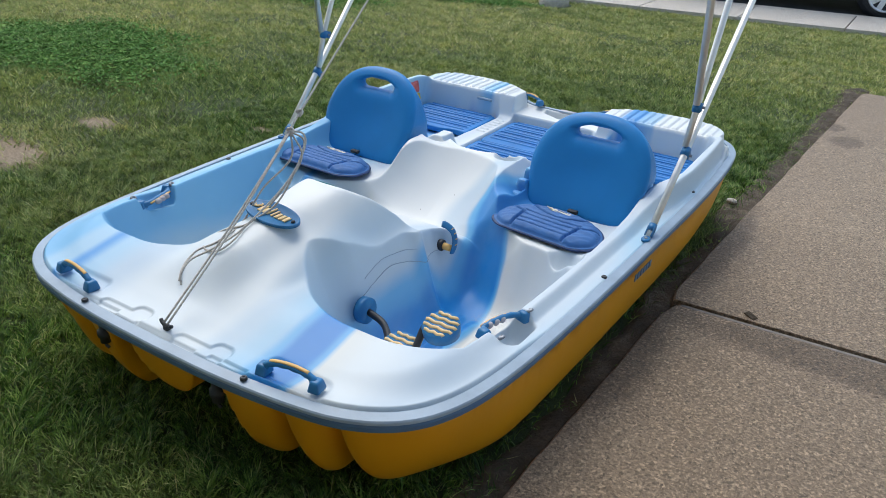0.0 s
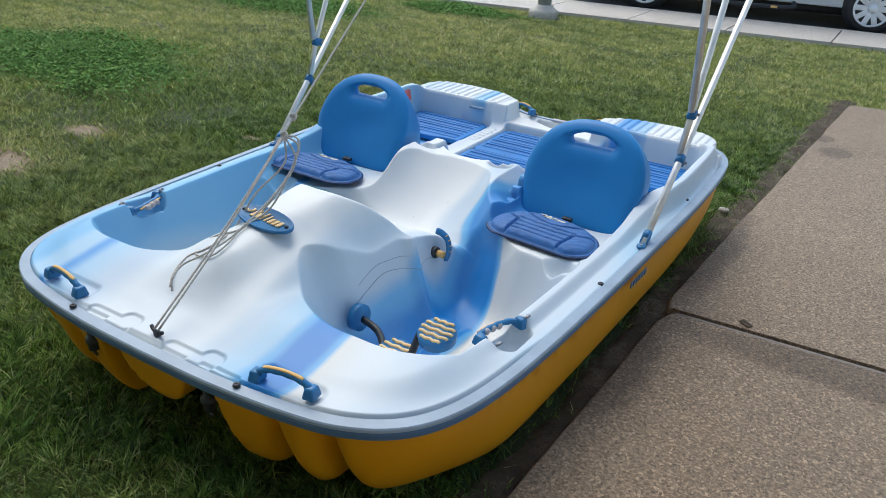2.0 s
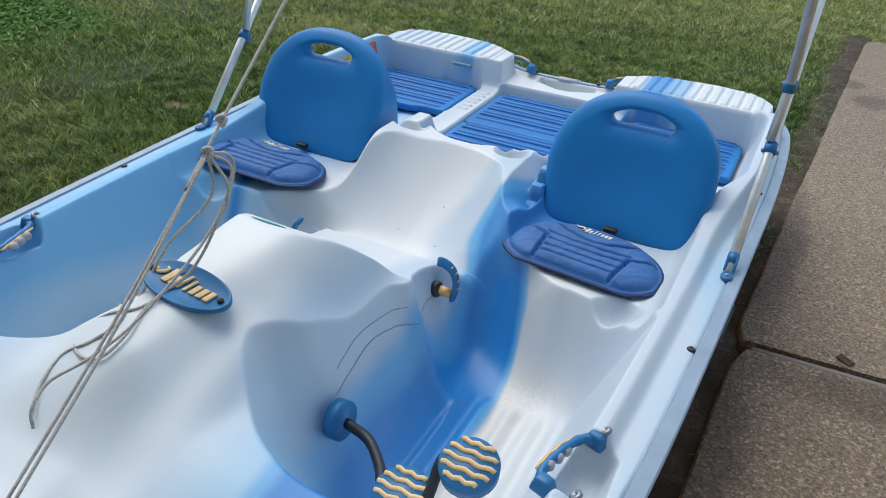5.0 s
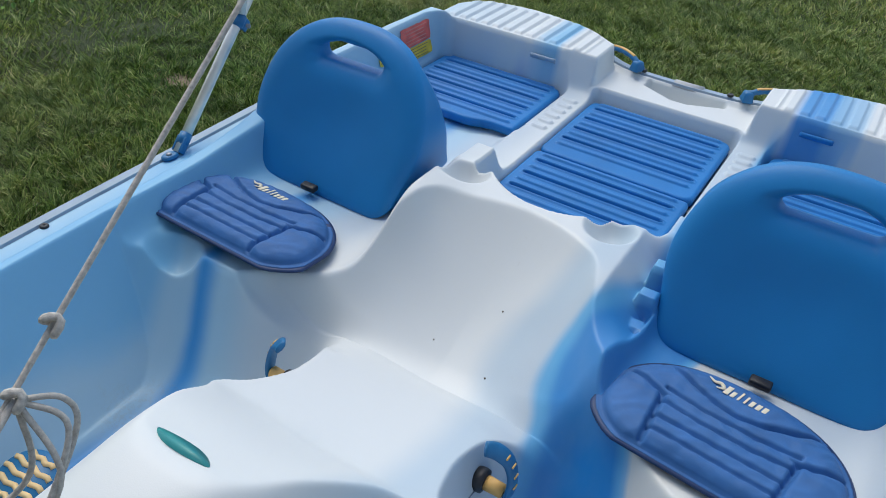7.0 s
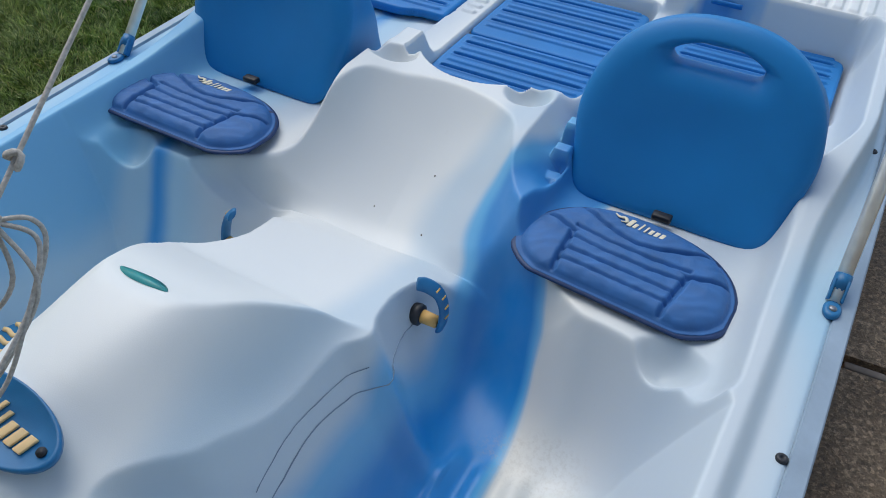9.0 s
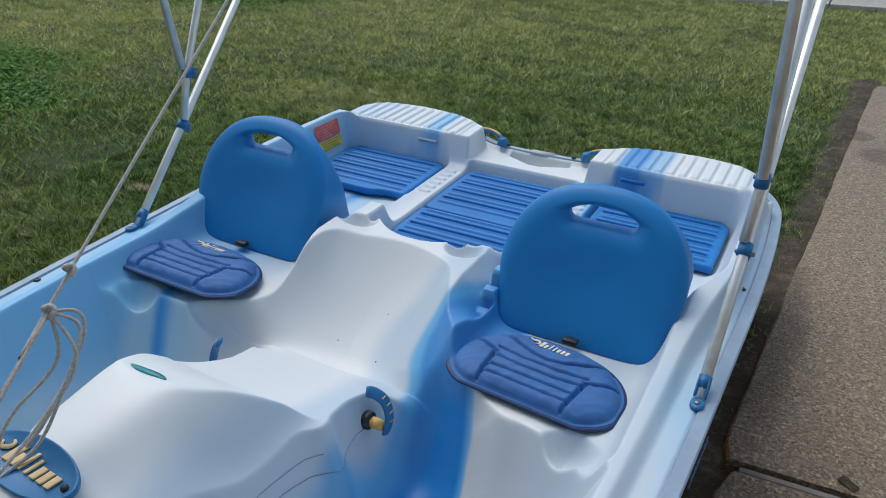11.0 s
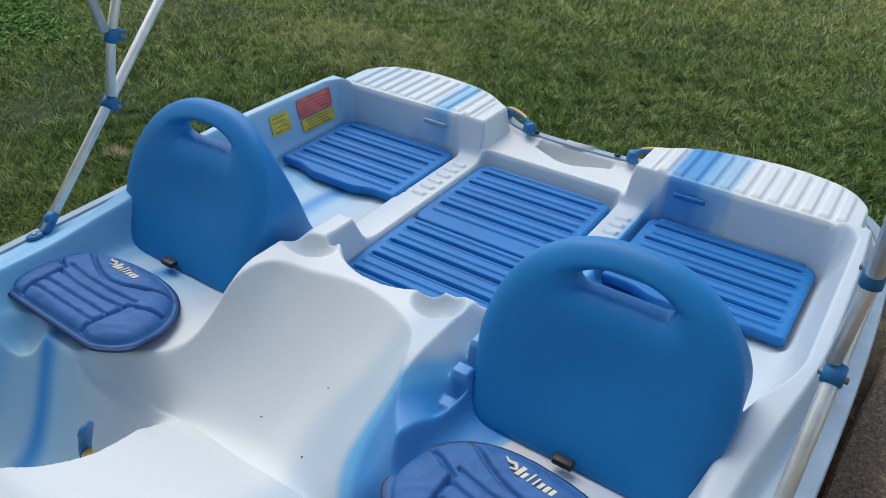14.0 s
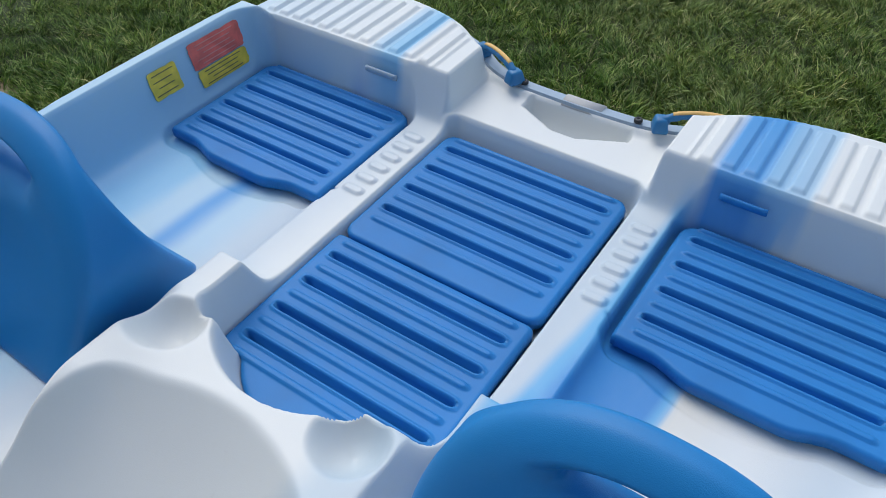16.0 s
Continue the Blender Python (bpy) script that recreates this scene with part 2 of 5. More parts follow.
def blade_material():
    m, n, l, p = nodes_of("grass_blades")
    geo = n.new("ShaderNodeNewGeometry")
    tc = n.new("ShaderNodeTexCoord").outputs["Object"]
    big = noise_tex(n, l, 0.55, 5.0, 0.6, tc)
    c1 = ramp(n, l, geo.outputs["Random Per Island"], [(0.0, (0.022, 0.065, 0.008)), (0.35, (0.085, 0.20, 0.026)), (0.75, (0.26, 0.43, 0.085)), (0.93, (0.48, 0.58, 0.20)), (1.0, (0.66, 0.60, 0.30))])
    c2 = ramp(n, l, geo.outputs["Random Per Island"], [(0.0, (0.31, 0.41, 0.11)), (0.5, (0.54, 0.56, 0.22)), (1.0, (0.80, 0.68, 0.39))])
    c = mix(n, l, ramp(n, l, big, [(0.50, (0, 0, 0)), (0.68, (0.6, 0.6, 0.6))]), c1, c2)
    # distance mask: far blades turn drier and paler, better light put into their colour
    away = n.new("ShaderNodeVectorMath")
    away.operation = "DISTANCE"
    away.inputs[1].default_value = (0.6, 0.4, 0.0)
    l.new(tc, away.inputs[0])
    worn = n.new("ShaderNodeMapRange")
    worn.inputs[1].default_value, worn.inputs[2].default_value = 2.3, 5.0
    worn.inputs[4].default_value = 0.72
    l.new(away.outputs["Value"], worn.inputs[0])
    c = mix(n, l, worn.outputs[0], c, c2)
    lush = ramp(n, l, geo.outputs["Random Per Island"], [(0.0, (0.10, 0.24, 0.07)), (1.0, (0.20, 0.38, 0.12))])
    c = patches(n, l, tc, c, c2, lush)
    tuft = noise_tex(n, l, 7.0, 4.0, 0.7, tc)
    c = mix(n, l, 1.0, c, ramp(n, l, tuft, [(0.34, (0.52, 0.58, 0.50)), (0.52, (1.0, 1.0, 1.0)), (0.70, (1.0, 0.95, 0.85))]), "MULTIPLY")
    band = noise_tex(n, l, 2.4, 4.0, 0.6, tc, (0.8, 1.9, 1.0))
    c = mix(n, l, 1.0, c, ramp(n, l, band, [(0.36, (0.66, 0.72, 0.66)), (0.5, (1.0, 1.0, 1.0)), (0.64, (1.0, 0.98, 0.86))]), "MULTIPLY")
    tuft_fine = noise_tex(n, l, 38.0, 3.0, 0.65, tc)
    c = mix(n, l, 1.0, c, ramp(n, l, tuft_fine, [(0.36, (0.38, 0.42, 0.36)), (0.5, (0.95, 0.95, 0.95)), (0.66, (1.0, 1.0, 0.9))]), "MULTIPLY")
    straw = noise_tex(n, l, 26.0, 3.0, 0.6, tc)
    c = mix(n, l, ramp(n, l, straw, [(0.60, (0, 0, 0)), (0.74, (0.55, 0.55, 0.55))]), c, c2)
    # brightness painted onto the far blades, as if more light fell there
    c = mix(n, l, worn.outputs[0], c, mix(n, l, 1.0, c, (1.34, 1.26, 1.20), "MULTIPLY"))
    l.new(c, p.inputs["Base Color"])
    p.inputs["Roughness"].default_value = 0.5
    p.inputs["Specular IOR Level"].default_value = 0.35
    through_leaf = n.new("ShaderNodeBsdfTranslucent")
    l.new(c, through_leaf.inputs[0])
    blend = n.new("ShaderNodeMixShader")
    blend.inputs[0].default_value = 0.22
    l.new(p.outputs[0], blend.inputs[1])
    l.new(through_leaf.outputs[0], blend.inputs[2])
    l.new(blend.outputs[0], n["Material Output"].inputs["Surface"])
    return m


def leaf_material():
    m, n, l, p = nodes_of("weed_leaves")
    geo = n.new("ShaderNodeNewGeometry")
    c = ramp(n, l, geo.outputs["Random Per Island"], [(0.0, (0.055, 0.15, 0.025)), (0.6, (0.12, 0.26, 0.05)), (1.0, (0.23, 0.38, 0.09))])
    l.new(c, p.inputs["Base Color"])
    p.inputs["Roughness"].default_value = 0.75
    p.inputs["Specular IOR Level"].default_value = 0.2
    return m


def concrete_material(name, base, dark, stone=170.0, dark_patches=()):
    m, n, l, p = nodes_of(name)
    tc = n.new("ShaderNodeTexCoord").outputs["Object"]
    big = noise_tex(n, l, 1.3, 6.0, 0.6, tc)
    agg = n.new("ShaderNodeTexVoronoi")
    agg.inputs["Scale"].default_value = stone
    l.new(tc, agg.inputs["Vector"])
    fine = noise_tex(n, l, 105.0, 5.0, 0.75, tc)
    c = ramp(n, l, big, [(0.3, dark), (0.7, base)])
    speck = ramp(n, l, agg.outputs["Color"], [(0.10, (0.75, 0.75, 0.75)), (0.40, (0.0, 0.0, 0.0)), (0.9, (0, 0, 0))])
    c = mix(n, l, speck, c, tuple(v * 0.35 for v in dark))
    pale_stone = ramp(n, l, agg.outputs["Color"], [(0.80, (0, 0, 0)), (0.86, (0.7, 0.7, 0.7))])
    c = mix(n, l, pale_stone, c, tuple(min(1, v * 1.9) for v in base))
    c = mix(n, l, ramp(n, l, fine, [(0.50, (0, 0, 0)), (0.64, (0.8, 0.8, 0.8))]), c, tuple(min(1, v * 1.9) for v in base))
    c = mix(n, l, ramp(n, l, noise_tex(n, l, 150.0, 4.0, 0.7, tc), [(0.36, (0.7, 0.7, 0.7)), (0.50, (0, 0, 0))]), c, tuple(v * 0.42 for v in dark))
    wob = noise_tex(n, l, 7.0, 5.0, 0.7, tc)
    for q in dark_patches:
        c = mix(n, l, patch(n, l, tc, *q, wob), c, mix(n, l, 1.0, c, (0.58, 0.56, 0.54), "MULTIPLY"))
    l.new(c, p.inputs["Base Color"])
    p.inputs["Roughness"].default_value = 0.6
    p.inputs["Specular IOR Level"].default_value = 0.5
    bump(n, l, fine, 1.0, 0.010, p)
    return m


def soil_material():
    m, n, l, p = nodes_of("bare_soil")
    tc = n.new("ShaderNodeTexCoord").outputs["Object"]
    mid = noise_tex(n, l, 9.0, 6.0, 0.65, tc)
    fine = noise_tex(n, l, 110.0, 5.0, 0.7, tc)
    c = ramp(n, l, mid, [(0.3, (0.045, 0.032, 0.018)), (0.52, (0.10, 0.073, 0.046)), (0.74, (0.26, 0.205, 0.14))])
    c = mix(n, l, ramp(n, l, fine, [(0.35, (0.7, 0.7, 0.7)), (0.6, (0, 0, 0))]), c, (0.06, 0.046, 0.03))
    l.new(c, p.inputs["Base Color"])
    p.inputs["Roughness"].default_value = 0.95
    bump(n, l, fine, 0.9, 0.015, p)
    return m


M_DECK = deck_material()
M_HULL = plain("yellow_hull_plastic", (0.68, 0.29, 0.008), 0.38, vary=0.08, scale=3.0, grain_strength=0.1)
M_RAIL = plain("blue_rub_rail", (0.075, 0.15, 0.26), 0.5)
M_FLANGE = plain("grey_blue_flange_strip", (0.30, 0.38, 0.46), 0.45)
M_GREY = plain("grey_plastic_sleeve", (0.42, 0.42, 0.42), 0.5)
M_SEAT = plain("blue_seat_plastic", (0.009, 0.205, 0.51), 0.44, vary=0.08, scale=4.0, grain_strength=0.25, spec=0.32)
M_MAT = plain("blue_mat_plastic", (0.012, 0.185, 0.49), 0.5, vary=0.10, scale=8.0, spec=0.35)
M_CUSHION = plain("indigo_foam", (0.030, 0.135, 0.36), 0.62, vary=0.12, scale=30.0, grain=1500.0, grain_strength=0.4)
M_NAVY = plain("navy_welded_edge", (0.008, 0.035, 0.12), 0.5)
M_HANDLE = plain("dark_blue_handle_plastic", (0.012, 0.15, 0.34), 0.42)
M_ORANGE = plain("orange_grip", (0.74, 0.44, 0.14), 0.55)
M_TREAD = plain("pale_orange_tread", (0.80, 0.56, 0.27), 0.6)
M_ALU = plain("aluminium_tube", (0.80, 0.77, 0.70), 0.38, metal=0.55, vary=0.1, scale=25.0, grain_strength=0.05)
M_BLACK = plain("black_plastic", (0.018, 0.019, 0.022), 0.45)
M_ROPE = plain("pale_rope", (0.50, 0.46, 0.41), 0.9, vary=0.25, scale=220.0, grain_strength=0.6)
M_PALEBLUE = plain("pale_blue_plastic", (0.42, 0.53, 0.61), 0.45)
M_TEAL = plain("teal_label", (0.03, 0.28, 0.28), 0.35)
M_RED = plain("faded_red_sticker", (0.84, 0.15, 0.11), 0.5, vary=0.25, scale=35.0)
M_YELLOW = plain("faded_yellow_sticker", (0.78, 0.55, 0.06), 0.5, vary=0.2, scale=35.0)
M_PALE = plain("pale_print", (0.72, 0.66, 0.50), 0.6)
M_INK = plain("faded_dark_ink", (0.10, 0.09, 0.06), 0.6)
M_FADED = plain("faded_pink_print", (0.80, 0.34, 0.28), 0.6)
M_STEEL = plain("steel_screw", (0.25, 0.26, 0.28), 0.4, metal=0.8)
M_GROUND = grass_ground_material()
M_BLADE = blade_material()
# wet stains by the far corner; darker bands along the edge and the joint
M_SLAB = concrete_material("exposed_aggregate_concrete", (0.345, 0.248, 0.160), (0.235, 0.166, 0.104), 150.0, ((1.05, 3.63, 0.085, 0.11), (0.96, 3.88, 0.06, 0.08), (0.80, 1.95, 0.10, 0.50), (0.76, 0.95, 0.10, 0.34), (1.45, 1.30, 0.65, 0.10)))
M_WALK = concrete_material("pale_pavement_concrete", (0.64, 0.555, 0.475), (0.55, 0.475, 0.40), 260.0)
M_SOIL = soil_material()
M_CLOVER = leaf_material()
M_JOINT = plain("grey_joint_filler", (0.20, 0.175, 0.15), 0.8, vary=0.2, scale=40.0)
M_SEAM = plain("grey_blue_seam", (0.24, 0.31, 0.38), 0.6)
# pale, so that the unseen wall throws light back at the boat
M_UNSEEN = plain("beige_bounce", (0.66, 0.61, 0.53), 0.9, vary=0.08, scale=2.0)
M_ROAD = plain("asphalt", (0.055, 0.056, 0.06), 0.9, vary=0.25, scale=6.0, grain=200.0, grain_strength=0.6)
M_CARWHITE = plain("silver_white_car_paint", (0.55, 0.56, 0.58), 0.25, vary=0.03)
M_CARDARK = plain("dark_underbody", (0.02, 0.021, 0.024), 0.6)
M_TYRE = plain("tyre_rubber", (0.025, 0.025, 0.027), 0.8)
M_RIM = plain("alloy_rim", (0.72, 0.72, 0.72), 0.35, metal=0.2)
M_POST = plain("galvanised_post", (0.42, 0.43, 0.44), 0.5, metal=0.4)


# ---- building helpers ----
def mesh_object(name, verts, faces, material, parent=None, label="", smooth=True):
    me = bpy.data.meshes.new(name)
    me.from_pydata([tuple(v) for v in verts], [], [tuple(int(i) for i in f) for f in faces])
    me.materials.append(material)
    if smooth:
        me.polygons.foreach_set("use_smooth", [True] * len(me.polygons))
    me.update()
    ob = new(name, me)
    if parent is not None:
        ob.parent = parent
    if label:
        tagged(ob, label)
    return ob


def part(name, bm, material, parent, label="", smooth=True):
    me = bpy.data.meshes.new(name)
    bm.to_mesh(me)
    bm.free()
    me.materials.append(material)
    if smooth:
        me.polygons.foreach_set("use_smooth", [True] * len(me.polygons))
    ob = new(name, me)
    if parent is not None:
        ob.parent = parent
    if label:
        tagged(ob, label)
    return ob


def thing(name, place, label, category, group="", kind=""):
    ob = new(name)
    ob.empty_display_size = 0.05
    ob.location = place
    return tagged(ob, label, category, group, kind)


def box_bm(size, centre=(0, 0, 0), bevel=0.0, segs=2, turn=None):
    bm = bmesh.new()
    bmesh.ops.create_cube(bm, size=1.0)
    bmesh.ops.scale(bm, vec=size, verts=bm.verts)
    if bevel:
        bmesh.ops.bevel(bm, geom=bm.edges[:], offset=bevel, segments=segs, profile=0.5, affect="EDGES")
    if turn is not None:
        bmesh.ops.transform(bm, matrix=turn, verts=bm.verts)
    bmesh.ops.translate(bm, vec=centre, verts=bm.verts)
    return bm


def cyl_bm(r1, r2, a, b, n=16, bevel=0.0):
    """A capped cone or cylinder from a to b."""
    bm = bmesh.new()
    a, b = Vector(a), Vector(b)
    bmesh.ops.create_cone(bm, cap_ends=True, segments=n, radius1=r1, radius2=r2, depth=(b - a).length)
    if bevel:
        bmesh.ops.bevel(bm, geom=[e for e in bm.edges if any(len(f.verts) > 4 for f in e.link_faces)], offset=bevel, segments=2, affect="EDGES")
    m = (b - a).to_track_quat("Z", "Y").to_matrix().to_4x4()
    bmesh.ops.transform(bm, matrix=Matrix.Translation((a + b) / 2) @ m, verts=bm.verts)
    return bm


def spline(points, steps):
    """Catmull-Rom through the points."""
    p = [Vector(q) for q in points]
    p = [2 * p[0] - p[1]] + p + [2 * p[-1] - p[-2]]
    out = []
    for i in range(1, len(p) - 2):
        for s in range(steps):
            t = s / steps
            a, b, c, d = p[i - 1:i + 3]
            out.append(0.5 * (2 * b + (c - a) * t + (2 * a - 5 * b + 4 * c - d) * t * t + (3 * b - a - 3 * c + d) * t ** 3))
    return out + [p[-2]]


def tube_bm(points, radius, n=10, closed=False, flat=1.0, up=(0, 0, 1)):
    """A tube along points; radius may be a number or a function of 0..1; flat squeezes it along up."""
    bm = bmesh.new()
    pts = [Vector(p) for p in points]
    rings = []
    for i, p in enumerate(pts):
        nxt = pts[(i + 1) % len(pts)] if closed else pts[min(i + 1, len(pts) - 1)]
        prv = pts[i - 1] if closed else pts[max(i - 1, 0)]
        way = (nxt - prv).normalized()
        side = way.cross(Vector(up))
        side = side.normalized() if side.length > 1e-4 else Vector((1, 0, 0))
        top = side.cross(way)
        r = radius(i / max(1, len(pts) - 1)) if callable(radius) else radius
        rings.append([bm.verts.new(p + side * (r * math.cos(2 * math.pi * k / n)) + top * (r * flat * math.sin(2 * math.pi * k / n))) for k in range(n)])
    for i in range(len(rings) if closed else len(rings) - 1):
        a, b = rings[i], rings[(i + 1) % len(rings)]
        for k in range(n):
            bm.faces.new((a[k], a[(k + 1) % n], b[(k + 1) % n], b[k]))
    if not closed:
        bm.faces.new(rings[0][::-1])
        bm.faces.new(rings[-1])
    bmesh.ops.recalc_face_normals(bm, faces=bm.faces)
    return bm


def lathe_bm(profile, n=24, axis=Matrix.Identity(4)):
    """Turn (radius, height) pairs round z, then move by axis."""
    bm = bmesh.new()
    rings = [[bm.verts.new((r * math.cos(2 * math.pi * k / n), r * math.sin(2 * math.pi * k / n), h)) for k in range(n)] for r, h in profile]
    for a, b in zip(rings, rings[1:]):
        for k in range(n):
            bm.faces.new((a[k], a[(k + 1) % n], b[(k + 1) % n], b[k]))
    bm.faces.new(rings[0][::-1])
    bm.faces.new(rings[-1])
    bmesh.ops.recalc_face_normals(bm, faces=bm.faces)
    bmesh.ops.transform(bm, matrix=axis, verts=bm.verts)
    return bm


def step(a, b, t):
    t = np.clip((t - a) / (b - a), 0, 1)
    return t * t * (3 - 2 * t)


def smin(a, b, k):
    h = np.clip(0.5 + 0.5 * (b - a) / k, 0, 1)
    return b * (1 - h) + a * h - k * h * (1 - h)


def soft(d, k=0.012):
    """Zero inside, d outside, with a rounded foot."""
    return 0.5 * (d + np.sqrt(d * d + k * k)) - 0.5 * k * 0.4


def rise_from(d, k):
    """Zero inside, d outside, with a rounded foot that starts at nothing."""
    return soft(d, k) + 0.2 * k - 0.5 * (np.sqrt(0.09 + k * k) - 0.3)


def rbox(x, y, cx, cy, hx, hy, r):
    """Distance from a rounded rectangle."""
    qx, qy = np.abs(x - cx) - hx + r, np.abs(y - cy) - hy + r
    return np.hypot(np.maximum(qx, 0), np.maximum(qy, 0)) + np.minimum(np.maximum(qx, qy), 0) - r


def grid_cut(us, vs, inside):
    """Points and quads of a grid cut along inside(u, v) = 0 (negative inside), the edge moved onto the line."""
    U, V = np.meshgrid(us, vs, indexing="ij")
    U, V = U.ravel(), V.ravel()
    h = 1e-4
    d = inside(U, V)
    gx, gy = (inside(U + h, V) - inside(U - h, V)) / (2 * h), (inside(U, V + h) - inside(U, V - h)) / (2 * h)
    g2 = np.maximum(gx * gx + gy * gy, 1e-6)
    nu, nv = len(us), len(vs)
    idx = np.arange(nu * nv).reshape(nu, nv)
    quads = np.stack([idx[:-1, :-1], idx[1:, :-1], idx[1:, 1:], idx[:-1, 1:]], -1).reshape(-1, 4)
    keep = (d[quads] < 0).sum(1) >= 2
    quads = quads[keep]
    out = d > 0
    cap = 1.6 * max(us[1] - us[0], vs[1] - vs[0])
    o = np.unique(quads[out[quads].any(1)])
    o = o[out[o]]
    u, v = U[o], V[o]
    for _ in range(5):
        dd = inside(u, v)
        px, py = (inside(u + h, v) - inside(u - h, v)) / (2 * h), (inside(u, v + h) - inside(u, v - h)) / (2 * h)
        k = np.clip(dd / np.maximum(px * px + py * py, 1e-6), -cap, cap)
        u, v = u - k * px, v - k * py
    U[o], V[o] = u, v
    used = np.unique(quads)
    back = np.full(nu * nv, -1)
    back[used] = np.arange(len(used))
    return U[used], V[used], back[quads]


def plate(name, us, vs, inside, top, bottom, place, material, parent, label=""):
    """A solid sheet: the outline inside(u, v) = 0, surfaces top and bottom over it, and place(u, v, w) into the world."""
    U, V, quads = grid_cut(us, vs, inside)
    sd = -inside(U, V)
    n = len(U)
    P = np.concatenate([np.stack(place(U, V, top(U, V, sd)), -1), np.stack(place(U, V, bottom(U, V, sd)), -1)])
    edges = {}
    for q in quads:
        for a, b in zip(q, np.roll(q, -1)):
            edges[(a, b)] = 1
    rim = [(a, b) for a, b in edges if (b, a) not in edges]
    faces = [tuple(q) for q in quads] + [tuple(q[::-1] + n) for q in quads] + [(b, a, a + n, b + n) for a, b in rim]
    return mesh_object(name, P, faces, material, parent, label)


def rounded(sd, r):
    """0 at the edge, 1 from r inwards, as a quarter circle."""
    t = np.clip(sd / r, 0, 1)
    return np.sqrt(np.maximum(0, 1 - (1 - t) ** 2))


# ---- ground ----
def slab_edge(y):
    """The x of the long edge of the concrete, at y."""
    return np.where(y < 1.37, 0.724 + 0.045 * y, 0.679 + 0.065 * y)


def lawn():
    xs = np.concatenate([np.linspace(-60, -7, 18), np.linspace(-6.5, 3.0, 190), np.linspace(4, 60, 18)])
    ys = np.concatenate([np.linspace(-40, -2.5, 14), np.linspace(-2.0, 8.0, 200), np.linspace(9, 90, 24)])
    X, Y = np.meshgrid(xs, ys, indexing="ij")
    near = step(-6.5, -5, X) * (1 - step(2, 3, X)) * step(-2, -1.5, Y) * (1 - step(6.2, 6.6, Y))
    Z = np.array([noise.fractal((x * 2.2, y * 2.2, 0.3), 1.0, 2.0, 4) for x, y in zip(X.ravel(), Y.ravel())]).reshape(X.shape) * 0.014 * near
    Z = np.where(Y > 8.1 + 0.18 * X, -0.25, Z)
    inside = (np.abs(X) < 0.8) & (Y > -0.1) & (Y < 2.4)
    Z = np.where(inside, np.minimum(Z, 0.0) - 0.004, Z) - 0.012
    idx = np.arange(X.size).reshape(X.shape)
    q = np.stack([idx[:-1, :-1], idx[1:, :-1], idx[1:, 1:], idx[:-1, 1:]], -1).reshape(-1, 4)
    ob = mesh_object("ground", np.stack([X.ravel(), Y.ravel(), Z.ravel()], -1), q, M_GROUND)
    return tagged(ob, "mown lawn with dry yellowish patches and worn spots", "lawn", kind="structure")


lawn()

# bare soil along the edge of the concrete
def soil_strip():
    ys = np.linspace(-2.5, 5.1, 300)
    rows = []
    for y in ys:
        e = float(slab_edge(np.array(y))) + 0.03
        w = 0.125 + 0.05 * noise.noise((y * 2.3, 0, 0)) + 0.03 * noise.noise((y * 9, 4, 0)) + (0.04 if y > 2.2 else 0)
        row = []
        for k in range(9):
            t = k / 8
            x = e - w * (1 - t)
            z = 0.004 + 0.006 * math.sin(math.pi * t) + 0.012 * noise.noise((x * 20, y * 20, 1)) + 0.006 * noise.noise((x * 55, y * 55, 2)) - 0.02 * (1 - t) ** 4
            row.append((x, y, z))
        rows.append(row)
    verts = [v for r in rows for v in r]
    faces = [(i * 9 + k, i * 9 + k + 1, (i + 1) * 9 + k + 1, (i + 1) * 9 + k) for i in range(len(rows) - 1) for k in range(8)]
    ob = mesh_object("soil_strip", verts, faces, M_SOIL)
    tagged(ob, "strip of bare dark soil along the concrete", "soil", kind="structure")


soil_strip()


